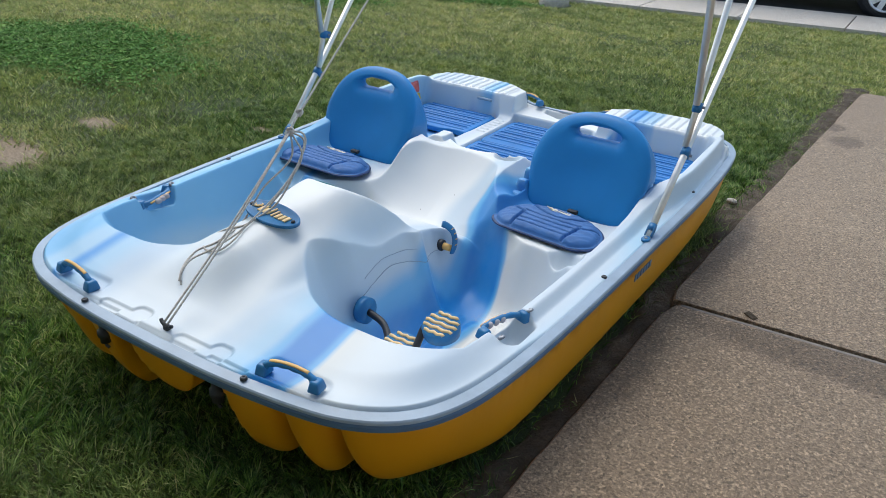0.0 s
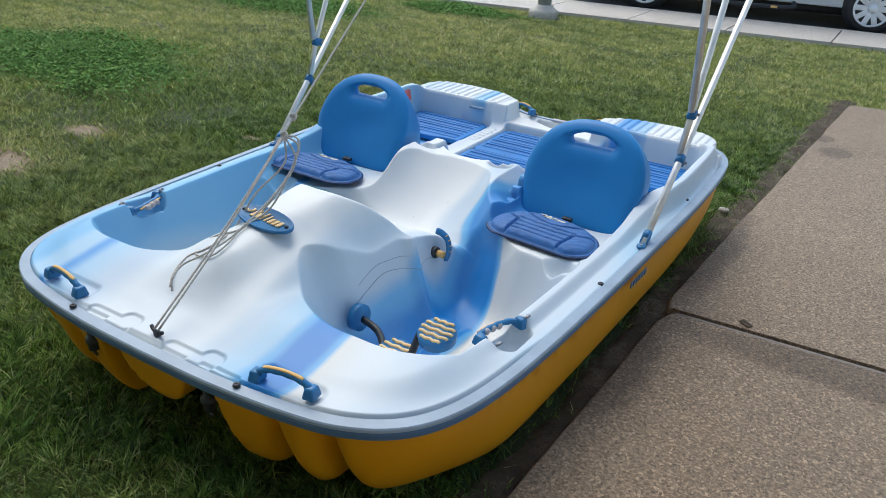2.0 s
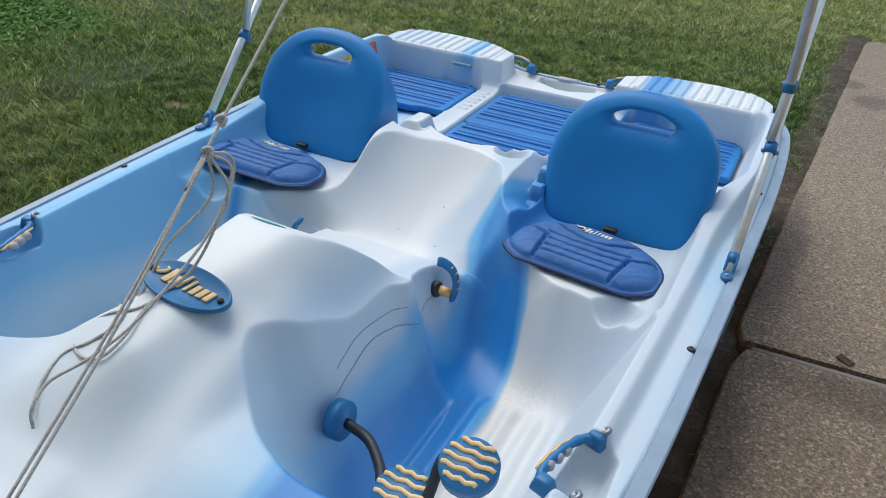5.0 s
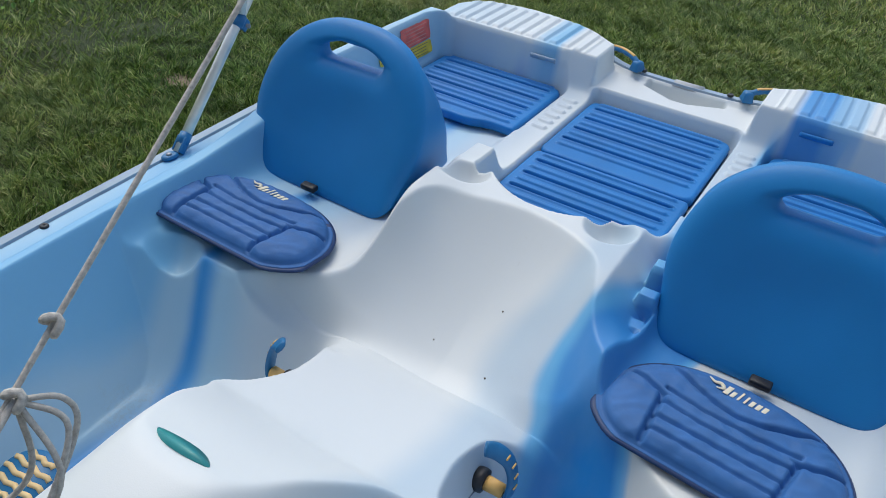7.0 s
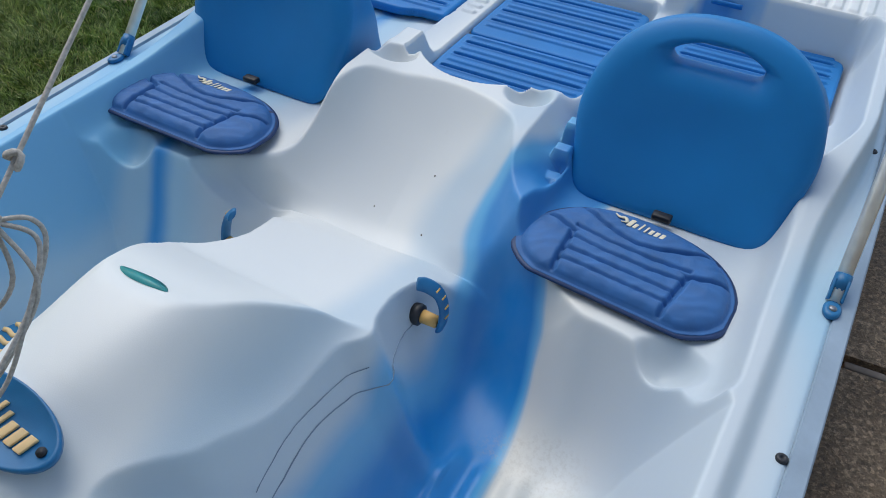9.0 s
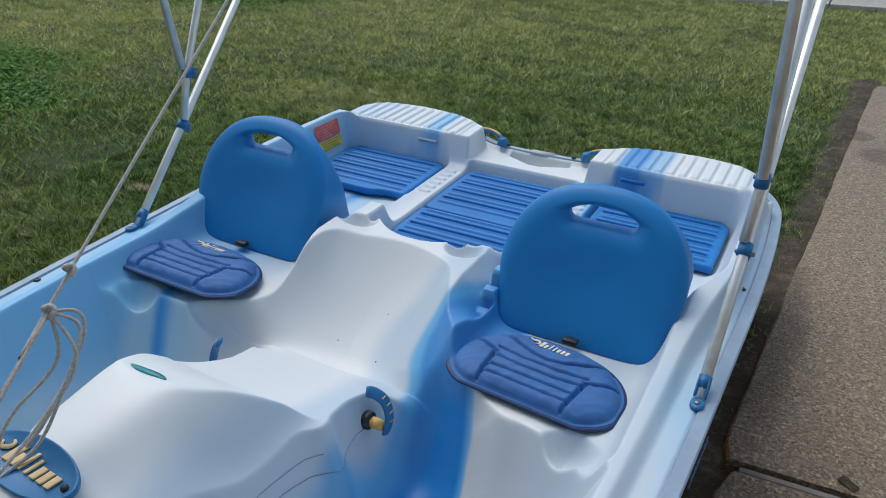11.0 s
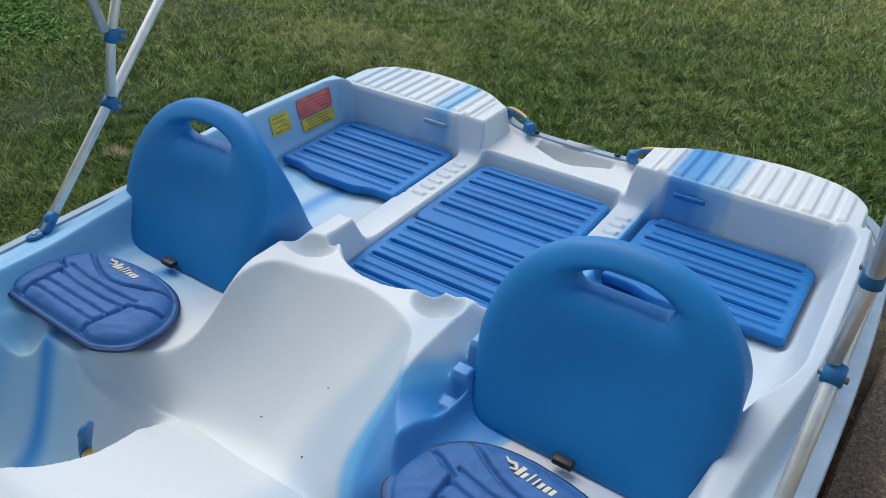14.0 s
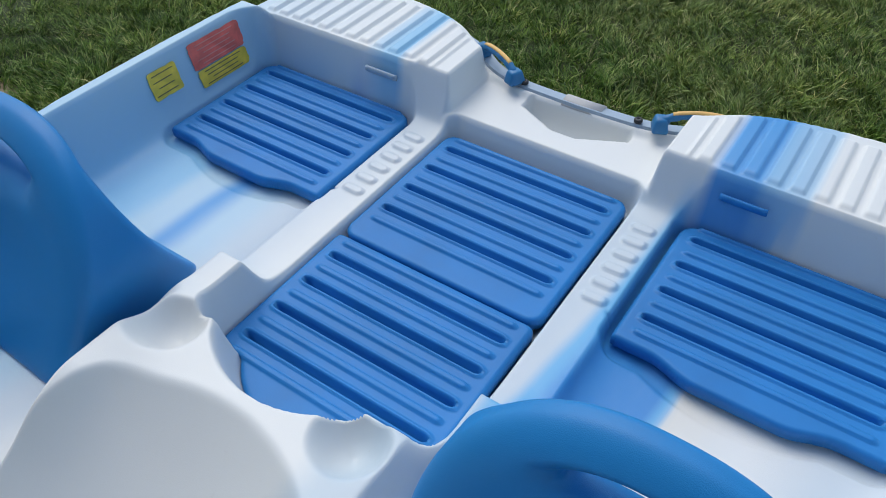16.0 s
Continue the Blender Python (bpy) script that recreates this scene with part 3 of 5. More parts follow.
def sward(name, seed, n, x0, x1, y0, y1, cut_out, segs, label):
    """Blades of grass in a rectangle of the lawn, outside cut_out(x, y)."""
    rng = np.random.default_rng(seed)
    x, y, d = x0 + (x1 - x0) * rng.random(n), y0 + (y1 - y0) * rng.random(n), rng.random(n)
    keep = (x < slab_edge(y) - 0.105 + 0.06 * np.sin(y * 7.3) * np.sin(y * 2.9 + 1) + 0.08 * rng.standard_normal(n) - 0.06 * (y < 1.5)) | ((y > 4.95) & (x < 3))
    keep &= ~cut_out(x, y)
    keep &= ~((x + 2.13) ** 2 + (y - 6.72) ** 2 < 0.04)
    keep &= y < 7.375 + 0.18 * x + 0.02 * rng.standard_normal(n)
    for cx, cy, r in ((-2.25, 0.86, 0.22), (-2.27, 1.4, 0.09), (-2.6, 0.62, 0.17), (-1.55, 1.85, 0.06)):
        keep &= ((x - cx) ** 2 + ((y - cy) * 1.3) ** 2 > r * r * (0.5 + rng.random(n))) | (d < 0.12)
    x, y = x[keep], y[keep]
    n = len(x)
    far = np.hypot(x - 0.9, y + 0.5)
    clover = np.exp(-(((x + 3.9) / 0.85) ** 2 + ((y - 2.35) / 0.55) ** 2))
    clump = np.sin(x * 37 + 3 * np.sin(y * 23)) + np.sin(y * 41 + 2.5 * np.sin(x * 29 + 1)) + 0.8 * np.sin((x + y) * 83)
    swirl = 2.2 * np.sin(x * 9 + 2 * np.sin(y * 7)) + 2.2 * np.sin(y * 11 + 2 * np.sin(x * 6 + 2)) + 1.2 * clump
    hgt = (0.016 + 0.024 * rng.random(n)) * (1 + 0.7 * clover) * (1 + 0.20 * clump) * (1.05 - 0.035 * far)
    wid = (0.0009 + 0.0010 * rng.random(n)) * (1.0 if segs > 1 else 2.0) * (1 + 0.10 * far) * (1 + 1.6 * clover)
    ang = rng.random(n) * 2 * math.pi
    lean = (0.35 + 1.2 * rng.random(n)) * hgt
    la = swirl + 1.1 * rng.standard_normal(n)
    dx, dy = np.cos(ang) * wid, np.sin(ang) * wid
    lx, ly = np.cos(la) * lean, np.sin(la) * lean
    z0 = np.full(n, -0.014)
    a = np.stack([x - dx, y - dy, z0], -1)
    b = np.stack([x + dx, y + dy, z0], -1)
    tip = np.stack([x + lx, y + ly, z0 + hgt], -1)
    if segs > 1:
        c = np.stack([x + dx * 0.75 + lx * 0.4, y + dy * 0.75 + ly * 0.4, z0 + hgt * 0.65], -1)
        e = np.stack([x - dx * 0.75 + lx * 0.4, y - dy * 0.75 + ly * 0.4, z0 + hgt * 0.65], -1)
        corner, shape, sizes = [a, b, c, e, tip], [0, 1, 2, 3, 3, 2, 4], [0, 4]
    else:
        corner, shape, sizes = [a, b, tip], [0, 1, 2], [0]
    V = np.stack(corner, 1).reshape(-1, 3)
    row = np.arange(n)[:, None]
    me = bpy.data.meshes.new(name)
    me.vertices.add(len(V))
    me.vertices.foreach_set("co", V.ravel())
    loops = (row * len(corner) + np.array(shape)).ravel()
    starts = (row * len(shape) + np.array(sizes)).ravel()
    me.loops.add(len(loops))
    me.loops.foreach_set("vertex_index", loops)
    me.polygons.add(len(starts))
    me.polygons.foreach_set("loop_start", starts)
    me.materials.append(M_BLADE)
    me.update(calc_edges=True)
    me.validate()
    tagged(new(name, me), label, "grass", kind="stuff")


def grass_blades():
    NEAR = (-1.9, 1.0, -0.7, 3.9)
    boat = lambda x, y: (np.abs(x) < 0.50) & (y > 0.25) & (y < 2.1)
    sward("grass", 7, 520000, *NEAR, boat, 2, "short dense lawn grass round the boat, green with straw-coloured blades")
    inside = lambda x, y: (x > NEAR[0]) & (x < NEAR[1]) & (y > NEAR[2]) & (y < NEAR[3])
    sward("grass", 9, 700000, -6.4, 2.0, -1.6, 7.8, inside, 1, "short uneven lawn grass, green with yellowish dry blades")


grass_blades()


# ---- concrete slabs ----
def weeds(cx, cy, rx, ry, n, seed):
    """A bed of broad-leaved weeds: small folded leaves at uneven heights, thinning at its edge."""
    rng = np.random.default_rng(seed)
    a, r = rng.random(n) * 2 * math.pi, np.sqrt(rng.random(n))
    edge = 0.66 + 0.16 * np.sin(3 * a + seed) + 0.12 * np.sin(7 * a) + 0.45 * rng.random(n) ** 2
    x, y = cx + rx * r * edge * np.cos(a), cy + ry * r * edge * np.sin(a)
    hump = 0.5 + 0.5 * np.sin(x * 21 + 2 * np.sin(y * 17)) * np.sin(y * 24 + 2 * np.sin(x * 15))
    z = 0.008 + (0.016 + 0.022 * hump) * (1 - 0.75 * r ** 3) * (0.3 + 0.7 * rng.random(n))
    s = 0.005 + 0.008 * rng.random(n)
    t, tilt, ta = rng.random(n) * 2 * math.pi, 0.15 + 0.55 * rng.random(n), rng.random(n) * 2 * math.pi
    pts = []
    for u, v, w in ((-1, 0, 0), (-0.3, -0.6, 0.22), (0.6, -0.5, 0.2), (1.1, 0, -0.1), (0.6, 0.5, 0.2), (-0.3, 0.6, 0.22)):
        px, py = s * (u * np.cos(t) - v * np.sin(t)), s * (u * np.sin(t) + v * np.cos(t))
        pts.append(np.stack([x + px, y + py, z + s * w + tilt * (px * np.cos(ta) + py * np.sin(ta))], -1))
    V = np.stack(pts, 1).reshape(-1, 3)
    base = np.arange(n)[:, None] * 6
    F = np.concatenate([base + np.array([0, 1, 2, 3]), base + np.array([0, 3, 4, 5])], 0)
    ob = mesh_object("weeds", V, F, M_CLOVER, smooth=False)
    tagged(ob, "low dark green bed of broad-leaved weeds in the lawn", "weeds", kind="stuff")


weeds(-3.85, 2.35, 1.25, 0.78, 22000, 3)
weeds(-4.6, 5.25, 1.5, 0.55, 14000, 5)
weeds(-2.95, 6.35, 0.75, 0.40, 7000, 8)


def slab(y0, y1, name):
    """One slab of the drive, its long edge worn and uneven."""
    bm = bmesh.new()
    n = 60
    near, low, far_v, far_l = [], [], [], []
    slope = 0.05
    for i in range(n + 1):
        y = y0 + (y1 - y0) * i / n
        x = float(slab_edge(np.array(y))) + 0.005 * noise.noise((y * 6, y0, 0)) + 0.003 * noise.noise((y * 25, y0, 3))
        for e, s in ((y0, 1), (y1, -1)):
            d = abs(y - e)
            if d < 0.02:
                x += 0.02 - math.sqrt(max(0, 0.02 ** 2 - (0.02 - d) ** 2))
        near.append(bm.verts.new((x + 0.006, y + slope * (x - 0.78), 0.030)))
        low.append(bm.verts.new((x, y + slope * (x - 0.78), 0.023)))
        far_l.append(bm.verts.new((x - 0.004, y + slope * (x - 0.78), -0.08)))
        far_v.append(bm.verts.new((5.5, y + slope * 4.7, 0.030)))
    for i in range(n):
        bm.faces.new((near[i], far_v[i], far_v[i + 1], near[i + 1]))
        bm.faces.new((low[i], near[i], near[i + 1], low[i + 1]))
        bm.faces.new((far_l[i], low[i], low[i + 1], far_l[i + 1]))
    for i in (0, n):
        a = bm.verts.new(far_v[i].co + Vector((0, 0, -0.11)))
        bm.faces.new((near[i], low[i], far_l[i], a, far_v[i]))
    bmesh.ops.recalc_face_normals(bm, faces=bm.faces)
    ob = part(name, bm, M_SLAB, None, smooth=False)
    tagged(ob, "weathered brown-grey exposed aggregate concrete slab", "concrete slab", kind="structure")


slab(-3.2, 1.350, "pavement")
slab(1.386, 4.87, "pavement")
groove = part("joint", box_bm((4.9, 0.05, 0.05), (0, 0, 0)), M_SOIL, None)
groove.matrix_world = pose(3.24, 1.368 + 0.05 * 2.46, -0.016, 0, 0, math.degrees(math.atan(0.05)))
filler = part("joint_strip", box_bm((4.85, 0.017, 0.05), (0, 0, 0), 0.003), M_JOINT, None)
filler.matrix_world = pose(3.24, 1.368 + 0.05 * 2.46, -0.001, 0, 0, math.degrees(math.atan(0.05)))
tagged(filler, "grey filler strip between two concrete slabs", "joint strip", kind="structure")
tagged(groove, "dark dirt-filled joint between concrete slabs", "joint", kind="structure")


# ---- added behind the camera, unseen: plain wall and eave that block and bounce light ----
def light_blockers():
    wall = part("wall_unseen", box_bm((16.0, 0.2, 2.9), (1.0, -3.1, 1.42)), M_UNSEEN, None, smooth=False)
    tagged(wall, "plain beige wall added unseen behind the camera to block and bounce light", "wall", kind="structure")
    roof = part("eave_unseen", box_bm((16.0, 1.8, 0.16), (1.0, -2.4, 2.96), 0.02), M_UNSEEN, None, smooth=False)
    tagged(roof, "plain overhang added unseen behind the camera to block sky light", "eave", kind="structure")


light_blockers()


# ---- far pavement, road ----
def strip(name, a0, a1, z, thick, material, label, slope=0.2, x0=-40, x1=40, depth=0.1):
    bm = bmesh.new()
    top = [bm.verts.new((x, a + slope * x, z)) for x, a in ((x0, a0), (x1, a0), (x1, a1), (x0, a1))]
    bot = [bm.verts.new((v.co.x, v.co.y, z - depth)) for v in top]
    bm.faces.new(top)
    for i in range(4):
        bm.faces.new((top[i], bot[i], bot[(i + 1) % 4], top[(i + 1) % 4]))
    bmesh.ops.recalc_face_normals(bm, faces=bm.faces)
    ob = part(name, bm, material, None, smooth=False)
    return tagged(ob, label, name.split("_")[-1], kind="structure")


for k in range(14):
    x = -7.18 + 0.97 * k
    strip("pavement", 7.38, 8.28, 0.028, 0.1, M_WALK, "pale concrete pavement panel", 0.18, x + 0.007, x + 0.963)
strip("kerb", 8.283, 8.375, 0.028, 0.1, M_WALK, "pale concrete kerb beside the road", 0.18, -14, 14, 0.25)
strip("road", 8.377, 24.0, 0.004, 0.1, M_ROAD, "dark grey asphalt road", 0.18)


# ---- the boat: outline and deck ----
HALF = spline([(0, -0.030, 0), (0.20, -0.026, 0), (0.38, -0.008, 0), (0.50, 0.020, 0), (0.595, 0.080, 0), (0.655, 0.175, 0), (0.690, 0.32, 0), (0.712, 0.55, 0),
               (0.728, 0.85, 0), (0.742, 1.2, 0), (0.757, 1.65, 0), (0.752, 2.0, 0), (0.728, 2.17, 0), (0.655, 2.275, 0), (0.52, 2.315, 0),
               (0.37, 2.305, 0), (0.27, 2.275, 0), (0.19, 2.225, 0), (0.12, 2.205, 0), (0, 2.20, 0)], 8)
RIGHT = np.array([(p.x, p.y) for p in HALF])
OUT = np.concatenate([RIGHT, (RIGHT * (-1, 1))[::-1][1:-1]])


def outline(x, y):
    """Signed distance to the boat's outline, negative inside."""
    x, y = np.abs(np.asarray(x, float)).ravel(), np.asarray(y, float).ravel()
    best = np.full(len(x), 9.0)
    crossing = np.zeros(len(x), int)
    pts = np.vstack([RIGHT, RIGHT[:1] * (1, 1)])
    for (ax_, ay), (bx, by) in zip(RIGHT[:-1], RIGHT[1:]):
        ex, ey = bx - ax_, by - ay
        px, py = x - ax_, y - ay
        t = np.clip((px * ex + py * ey) / (ex * ex + ey * ey), 0, 1)
        best = np.minimum(best, np.hypot(px - t * ex, py - t * ey))
        hit = ((ay > y) != (by > y)) & (x < ax_ + (y - ay) / (by - ay + 1e-12) * ex)
        crossing += hit
    return np.where(crossing % 2 == 1, -best, best)


RAMP = np.array([(p.x, p.y) for p in spline([(0.30, 0.80, 0), (0.52, 0.540, 0), (0.60, 0.484, 0), (0.665, 0.442, 0), (0.73, 0.383, 0), (0.775, 0.333, 0), (0.85, 0.298, 0),
                                             (0.95, 0.264, 0), (1.0, 0.236, 0), (1.05, 0.190, 0), (1.12, 0.12, 0), (2.5, -0.8, 0)], 8)])


def smax(a, b, k):
    return -smin(-a, -b, k)


def deck_height(x, y):
    ax = np.abs(x)
    e = -outline(x, y)
    # bow deck, rising towards the wells
    top = 0.332 + 0.030 * step(0.0, 0.24, y) * (1 - step(0.45, 0.64, y)) * step(0.015, 0.11, e)
    # the raised middle: a long dome, cut off aft by a ramp that runs down into the basin
    cx_ = np.abs(x + 0.030)
    aftd = step(0.36, 0.60, y)
    crest = (0.112 + 0.050 * step(0.42, 0.62, y)) * (0.5 * step(0.10, 0.27, y) + 0.5 * step(0.16, 0.46, y)) * (1 - step(1.00, 1.12, y))
    bell = np.exp(-(np.abs(x + 0.036) / (0.105 + 0.055 * step(0.2, 0.4, y))) ** 2)
    peak = np.exp(-(cx_ / 0.134) ** 4.2)
    top = top + crest * (bell * (1 - aftd) + peak * aftd)
    top = top + 0.010 * np.exp(-((ax - 0.2) / 0.1) ** 2) * step(0.05, 0.2, y) * (1 - step(0.3, 0.5, y))
    # soft folds drawn down the bow deck beside the dome
    top = top + 0.006 * np.sin((cx_ - 0.06 - 0.10 * y) * 42) * step(0.10, 0.30, y) * (1 - step(0.50, 0.62, y)) * np.exp(-((cx_ - 0.14) / 0.07) ** 2)
    ramp_z = np.interp(y, RAMP[:, 0], RAMP[:, 1])
    t = np.maximum((y + 0.055 * ((x + 0.03) / 0.2) ** 2 - 1.03) / 0.342, 0)
    bowl_z = smax(ramp_z, 0.168 + 0.204 * t ** 1.5, 0.06)
    top = np.where(y < 1.10, smin(top, bowl_z + 0.08 * step(0.96, 1.09, y) + 2.0 * rise_from(cx_ - 0.20, 0.03), 0.008), top)
    # the spine between the seats, a flat web with a crisp front edge
    spine = step(1.15, 1.30, y) * (1 - step(1.60, 1.66, y)) * (1 - step(0.262, 0.285, np.abs(x + 0.028)))
    lean = 1.15 * np.maximum(np.abs(x + 0.028) - 0.196, 0) * (1 - step(1.42, 1.48, y))
    top = top + (0.370 - lean - 0.016 * step(1.42, 1.50, y) + 0.020 * step(0.12, 0.24, -x) * (1 - step(1.36, 1.42, y)) - top) * spine
    # gunwales: a raised inner ridge and a lower outer flange
    aftw = step(1.25, 1.65, y)
    ridge = 0.345 + 0.050 * step(1.10, 1.60, y)
    side = (1 - step(0.10, 0.17, e)) * (1 - step(1.85, 1.98, y) * (1 - step(0.50, 0.62, ax)))
    top = top + (ridge - top) * side * step(0.30, 0.55, y) * (1 - step(2.05, 2.12, y))
    flange = (1 - step(0.052 - 0.026 * aftw, 0.082 - 0.036 * aftw, e)) * step(0.30, 0.55, y) * (1 - step(2.0, 2.12, y))
    top = top + (0.322 - top) * flange
    # stern: low middle, raised ribbed pads
    aft = step(2.035, 2.052, y)
    top = top * (1 - aft) + (0.310 + 0.018 * (1 - step(0.004, 0.035, e)) + (ridge - 0.310) * side * (1 - step(2.06, 2.11, y)) * (1 - flange)) * aft
    pad = step(-0.002, 0.012, -rbox(ax, y, 0.445, 2.20, 0.250, 0.160, 0.035)) * step(0.020, 0.040, e)
    top = np.maximum(top, top + (0.380 - top) * pad)
    bar = np.abs(((ax - 0.215) / 0.0345) % 1 - 0.5)
    bars = (1 - step(0.27, 0.37, bar)) * step(2.078, 2.090, y) * step(0.042, 0.052, e) * (1 - step(2.248, 2.256, y)) * pad * step(0.236, 0.243, ax) * (1 - step(0.652, 0.66, ax))
    top = top + 0.0060 * bars
    # shallow grooves pressed into the bow
    for x0, x1, yy in ((-0.275, -0.165, -0.004), (-0.085, 0.10, -0.012), (0.15, 0.25, -0.004)):
        g = np.maximum(np.abs(y - yy), np.maximum(x0 - x, x - x1))
        top = top - 0.006 * (1 - step(0.002, 0.008, g))
    # hooked steps beside the cleat
    for cx in (-0.125, 0.135):
        d = np.minimum(rbox(x, y, cx - 0.03, -0.002, 0.075, 0.020, 0.018), rbox(x, y, cx + 0.022, 0.016, 0.030, 0.024, 0.022))
        top = top - 0.0055 * (1 - step(-0.004, 0.002, d))
    for cx in (-0.35, 0.35):
        d = rbox(x, y, cx, 0.038, 0.085, 0.030, 0.02)
        top = top - 0.006 * (1 - step(-0.01, 0.006, d))
    top = top + (0.3195 - top) * (1 - step(0.012, 0.018, e))
    z = top
    # foot wells, their inner walls running aft beside the ramp
    axs = np.abs(x + 0.013)
    notch = 0.022 * np.exp(-((y - 0.770) / 0.030) ** 2) * (axs < 0.30)
    yy = y - 0.115 * (1 - step(0.20, 0.42, ax)) * step(0.72, 0.95, y)
    d = rbox(axs + 0.030 * step(0.78, 0.90, y) * (1 - step(0.24, 0.34, axs)), yy, 0.392, 0.635, 0.149, 0.280, 0.110) + notch
    inner_wall = (1 - step(0.24, 0.34, axs)) * step(0.38, 0.50, y) * (1 - step(0.96, 1.06, y))
    well = 0.050 + (2.5 + 1.0 * inner_wall) * soft(d, 0.05 - 0.012 * inner_wall)
    well = np.maximum(well, 0.375 - 2.4 * (e - 0.085))
    # basin between the seats, rising to the spine
    floor_z = bowl_z + 0.06 * (1 - step(0.64, 0.78, y)) + 0.004
    wall = 0.176 + 0.065 * (1 - step(1.08, 1.30, y)) + 0.36 * (1 - step(0.93, 1.10, y))
    fall = 0.42 * soft(np.abs(x + 0.018) - 0.13, 0.04) * (1 - step(1.02, 1.25, y)) * step(0.94, 1.02, y)
    basin = floor_z - np.minimum(fall, 0.115) + (1.5 + 1.7 * step(1.18, 1.34, y)) * rise_from(np.abs(x + 0.028) - wall, 0.10 - 0.075 * step(1.12, 1.32, y)) + 4.0 * rise_from(ax - 0.40, 0.05)
    # a small pinched dent where the port mound ends
    basin = basin - 0.008 * np.exp(-((x + 0.163) / 0.022) ** 2 - ((y - 0.990) / 0.014) ** 2)
    z = smin(smin(z, basin, 0.006), well, 0.006 + 0.044 * step(0.97, 1.06, y))
    # handle pockets in the outer edge of the wells
    d = rbox(ax, y, 0.628, 0.475, 0.026, 0.052, 0.012)
    z = smin(z, 0.265 + 4.0 * soft(d, 0.01), 0.008)
    # seats and the floor behind them
    pan = 0.281 - 0.010 * step(1.38, 1.52, y)
    outer = 0.615 + 0.053 * step(1.40, 1.60, y)
    inner = 0.234 + 0.020 * step(1.1, 1.28, y)
    d = rbox(ax, y, (outer + inner) / 2, 1.475, (outer - inner) / 2, 0.575, 0.05)
    z = smin(z, pan + (3.6 + 2.4 * step(1.2, 1.4, y)) * soft(d, 0.018), 0.012)
    d = rbox(ax, y, 0.455, 1.90, 0.194, 0.152, 0.03)
    z = smin(z, 0.254 + 6.0 * soft(d, 0.005), 0.004)
    d = np.maximum(np.hypot(ax - 0.447, y - 1.982) - 0.262, y - 1.80)
    z = smin(z, 0.258 + 8.0 * soft(d, 0.004) + 6.0 * soft(ax - 0.600, 0.004), 0.002)
    # middle foot well behind the spine, its front edge scalloped
    d = np.minimum(rbox(x, y, 0.0, 1.762, 0.188, 0.300, 0.02), np.hypot(x + 0.020, y - 1.548) - 0.147)
    z = smin(z, 0.250 + 9.0 * soft(d, 0.012), 0.014)
    # ridges between the mats, blocks left standing at their front ends
    d = rbox(ax, y, 0.215, 1.810, 0.075, 0.240, 0.02)
    z = smin(z, 0.292 + 3.2 * soft(d, 0.014), 0.010)
    for k in range(6):
        q = np.hypot(np.maximum(np.abs(ax - 0.224) - 0.011, 0), y - 1.817 - 0.0344 * k)
        z = z + 0.0055 * (1 - step(0.006, 0.0115, q)) * (z > 0.28)
    # cup bowls on the spine
    for cx, cy in ((-0.186, 1.416), (0.117, 1.408)):
        z = smin(z, 0.324 + 1.9 * soft(np.hypot(x - cx, y - cy) - 0.024, 0.02), 0.008)
    # dents beside the seats
    d = np.hypot(ax - 0.535, (y - 0.985) * 1.2)
    z = smin(z, 0.222 + 2.0 * soft(d - 0.030, 0.03), 0.012)
    # stern drain hollow
    d = np.maximum(rbox(x, y, 0.012, 2.150, 0.102, 0.030, 0.010), 0.75 * (np.abs(x - 0.012) - 0.022 - (y - 2.118) * 2.1))
    z = smin(z, 0.262 + 5.0 * soft(d + 0.006, 0.006), 0.005)
    # ribs along the well floor
    rib = 0.5 + 0.5 * np.cos((ax - 0.392) * 2 * math.pi / 0.055)
    z = z + 0.012 * rib * step(0.40, 0.48, y) * (1 - step(0.80, 0.86, y)) * (1 - step(0.075, 0.095, z)) * (1 - step(0.10, 0.13, np.abs(ax - 0.392)))
    # square bracket lugs beside the seat backs
    for yy, zz in ((1.262, 0.312), (1.315, 0.340), (1.372, 0.362)):
        for xx, sh in ((0.230, 0.0), (0.640, 0.075)):
            for sg, mid in ((1, 0.0), (-1, -0.030 if xx < 0.5 else -0.006)):
                q = np.maximum(np.abs(sg * (x - mid) - xx) / 0.020, np.abs(y - yy - sh) / 0.017)
                low = 0.030 if sg < 0 and xx < 0.5 else 0.0
                z = np.maximum(z, np.where(q < 1.3, zz - low - 0.09 * step(0.72, 1.3, q), 0))
    # rolled edge
    return z - 0.022 * (1 - rounded(e, 0.022))


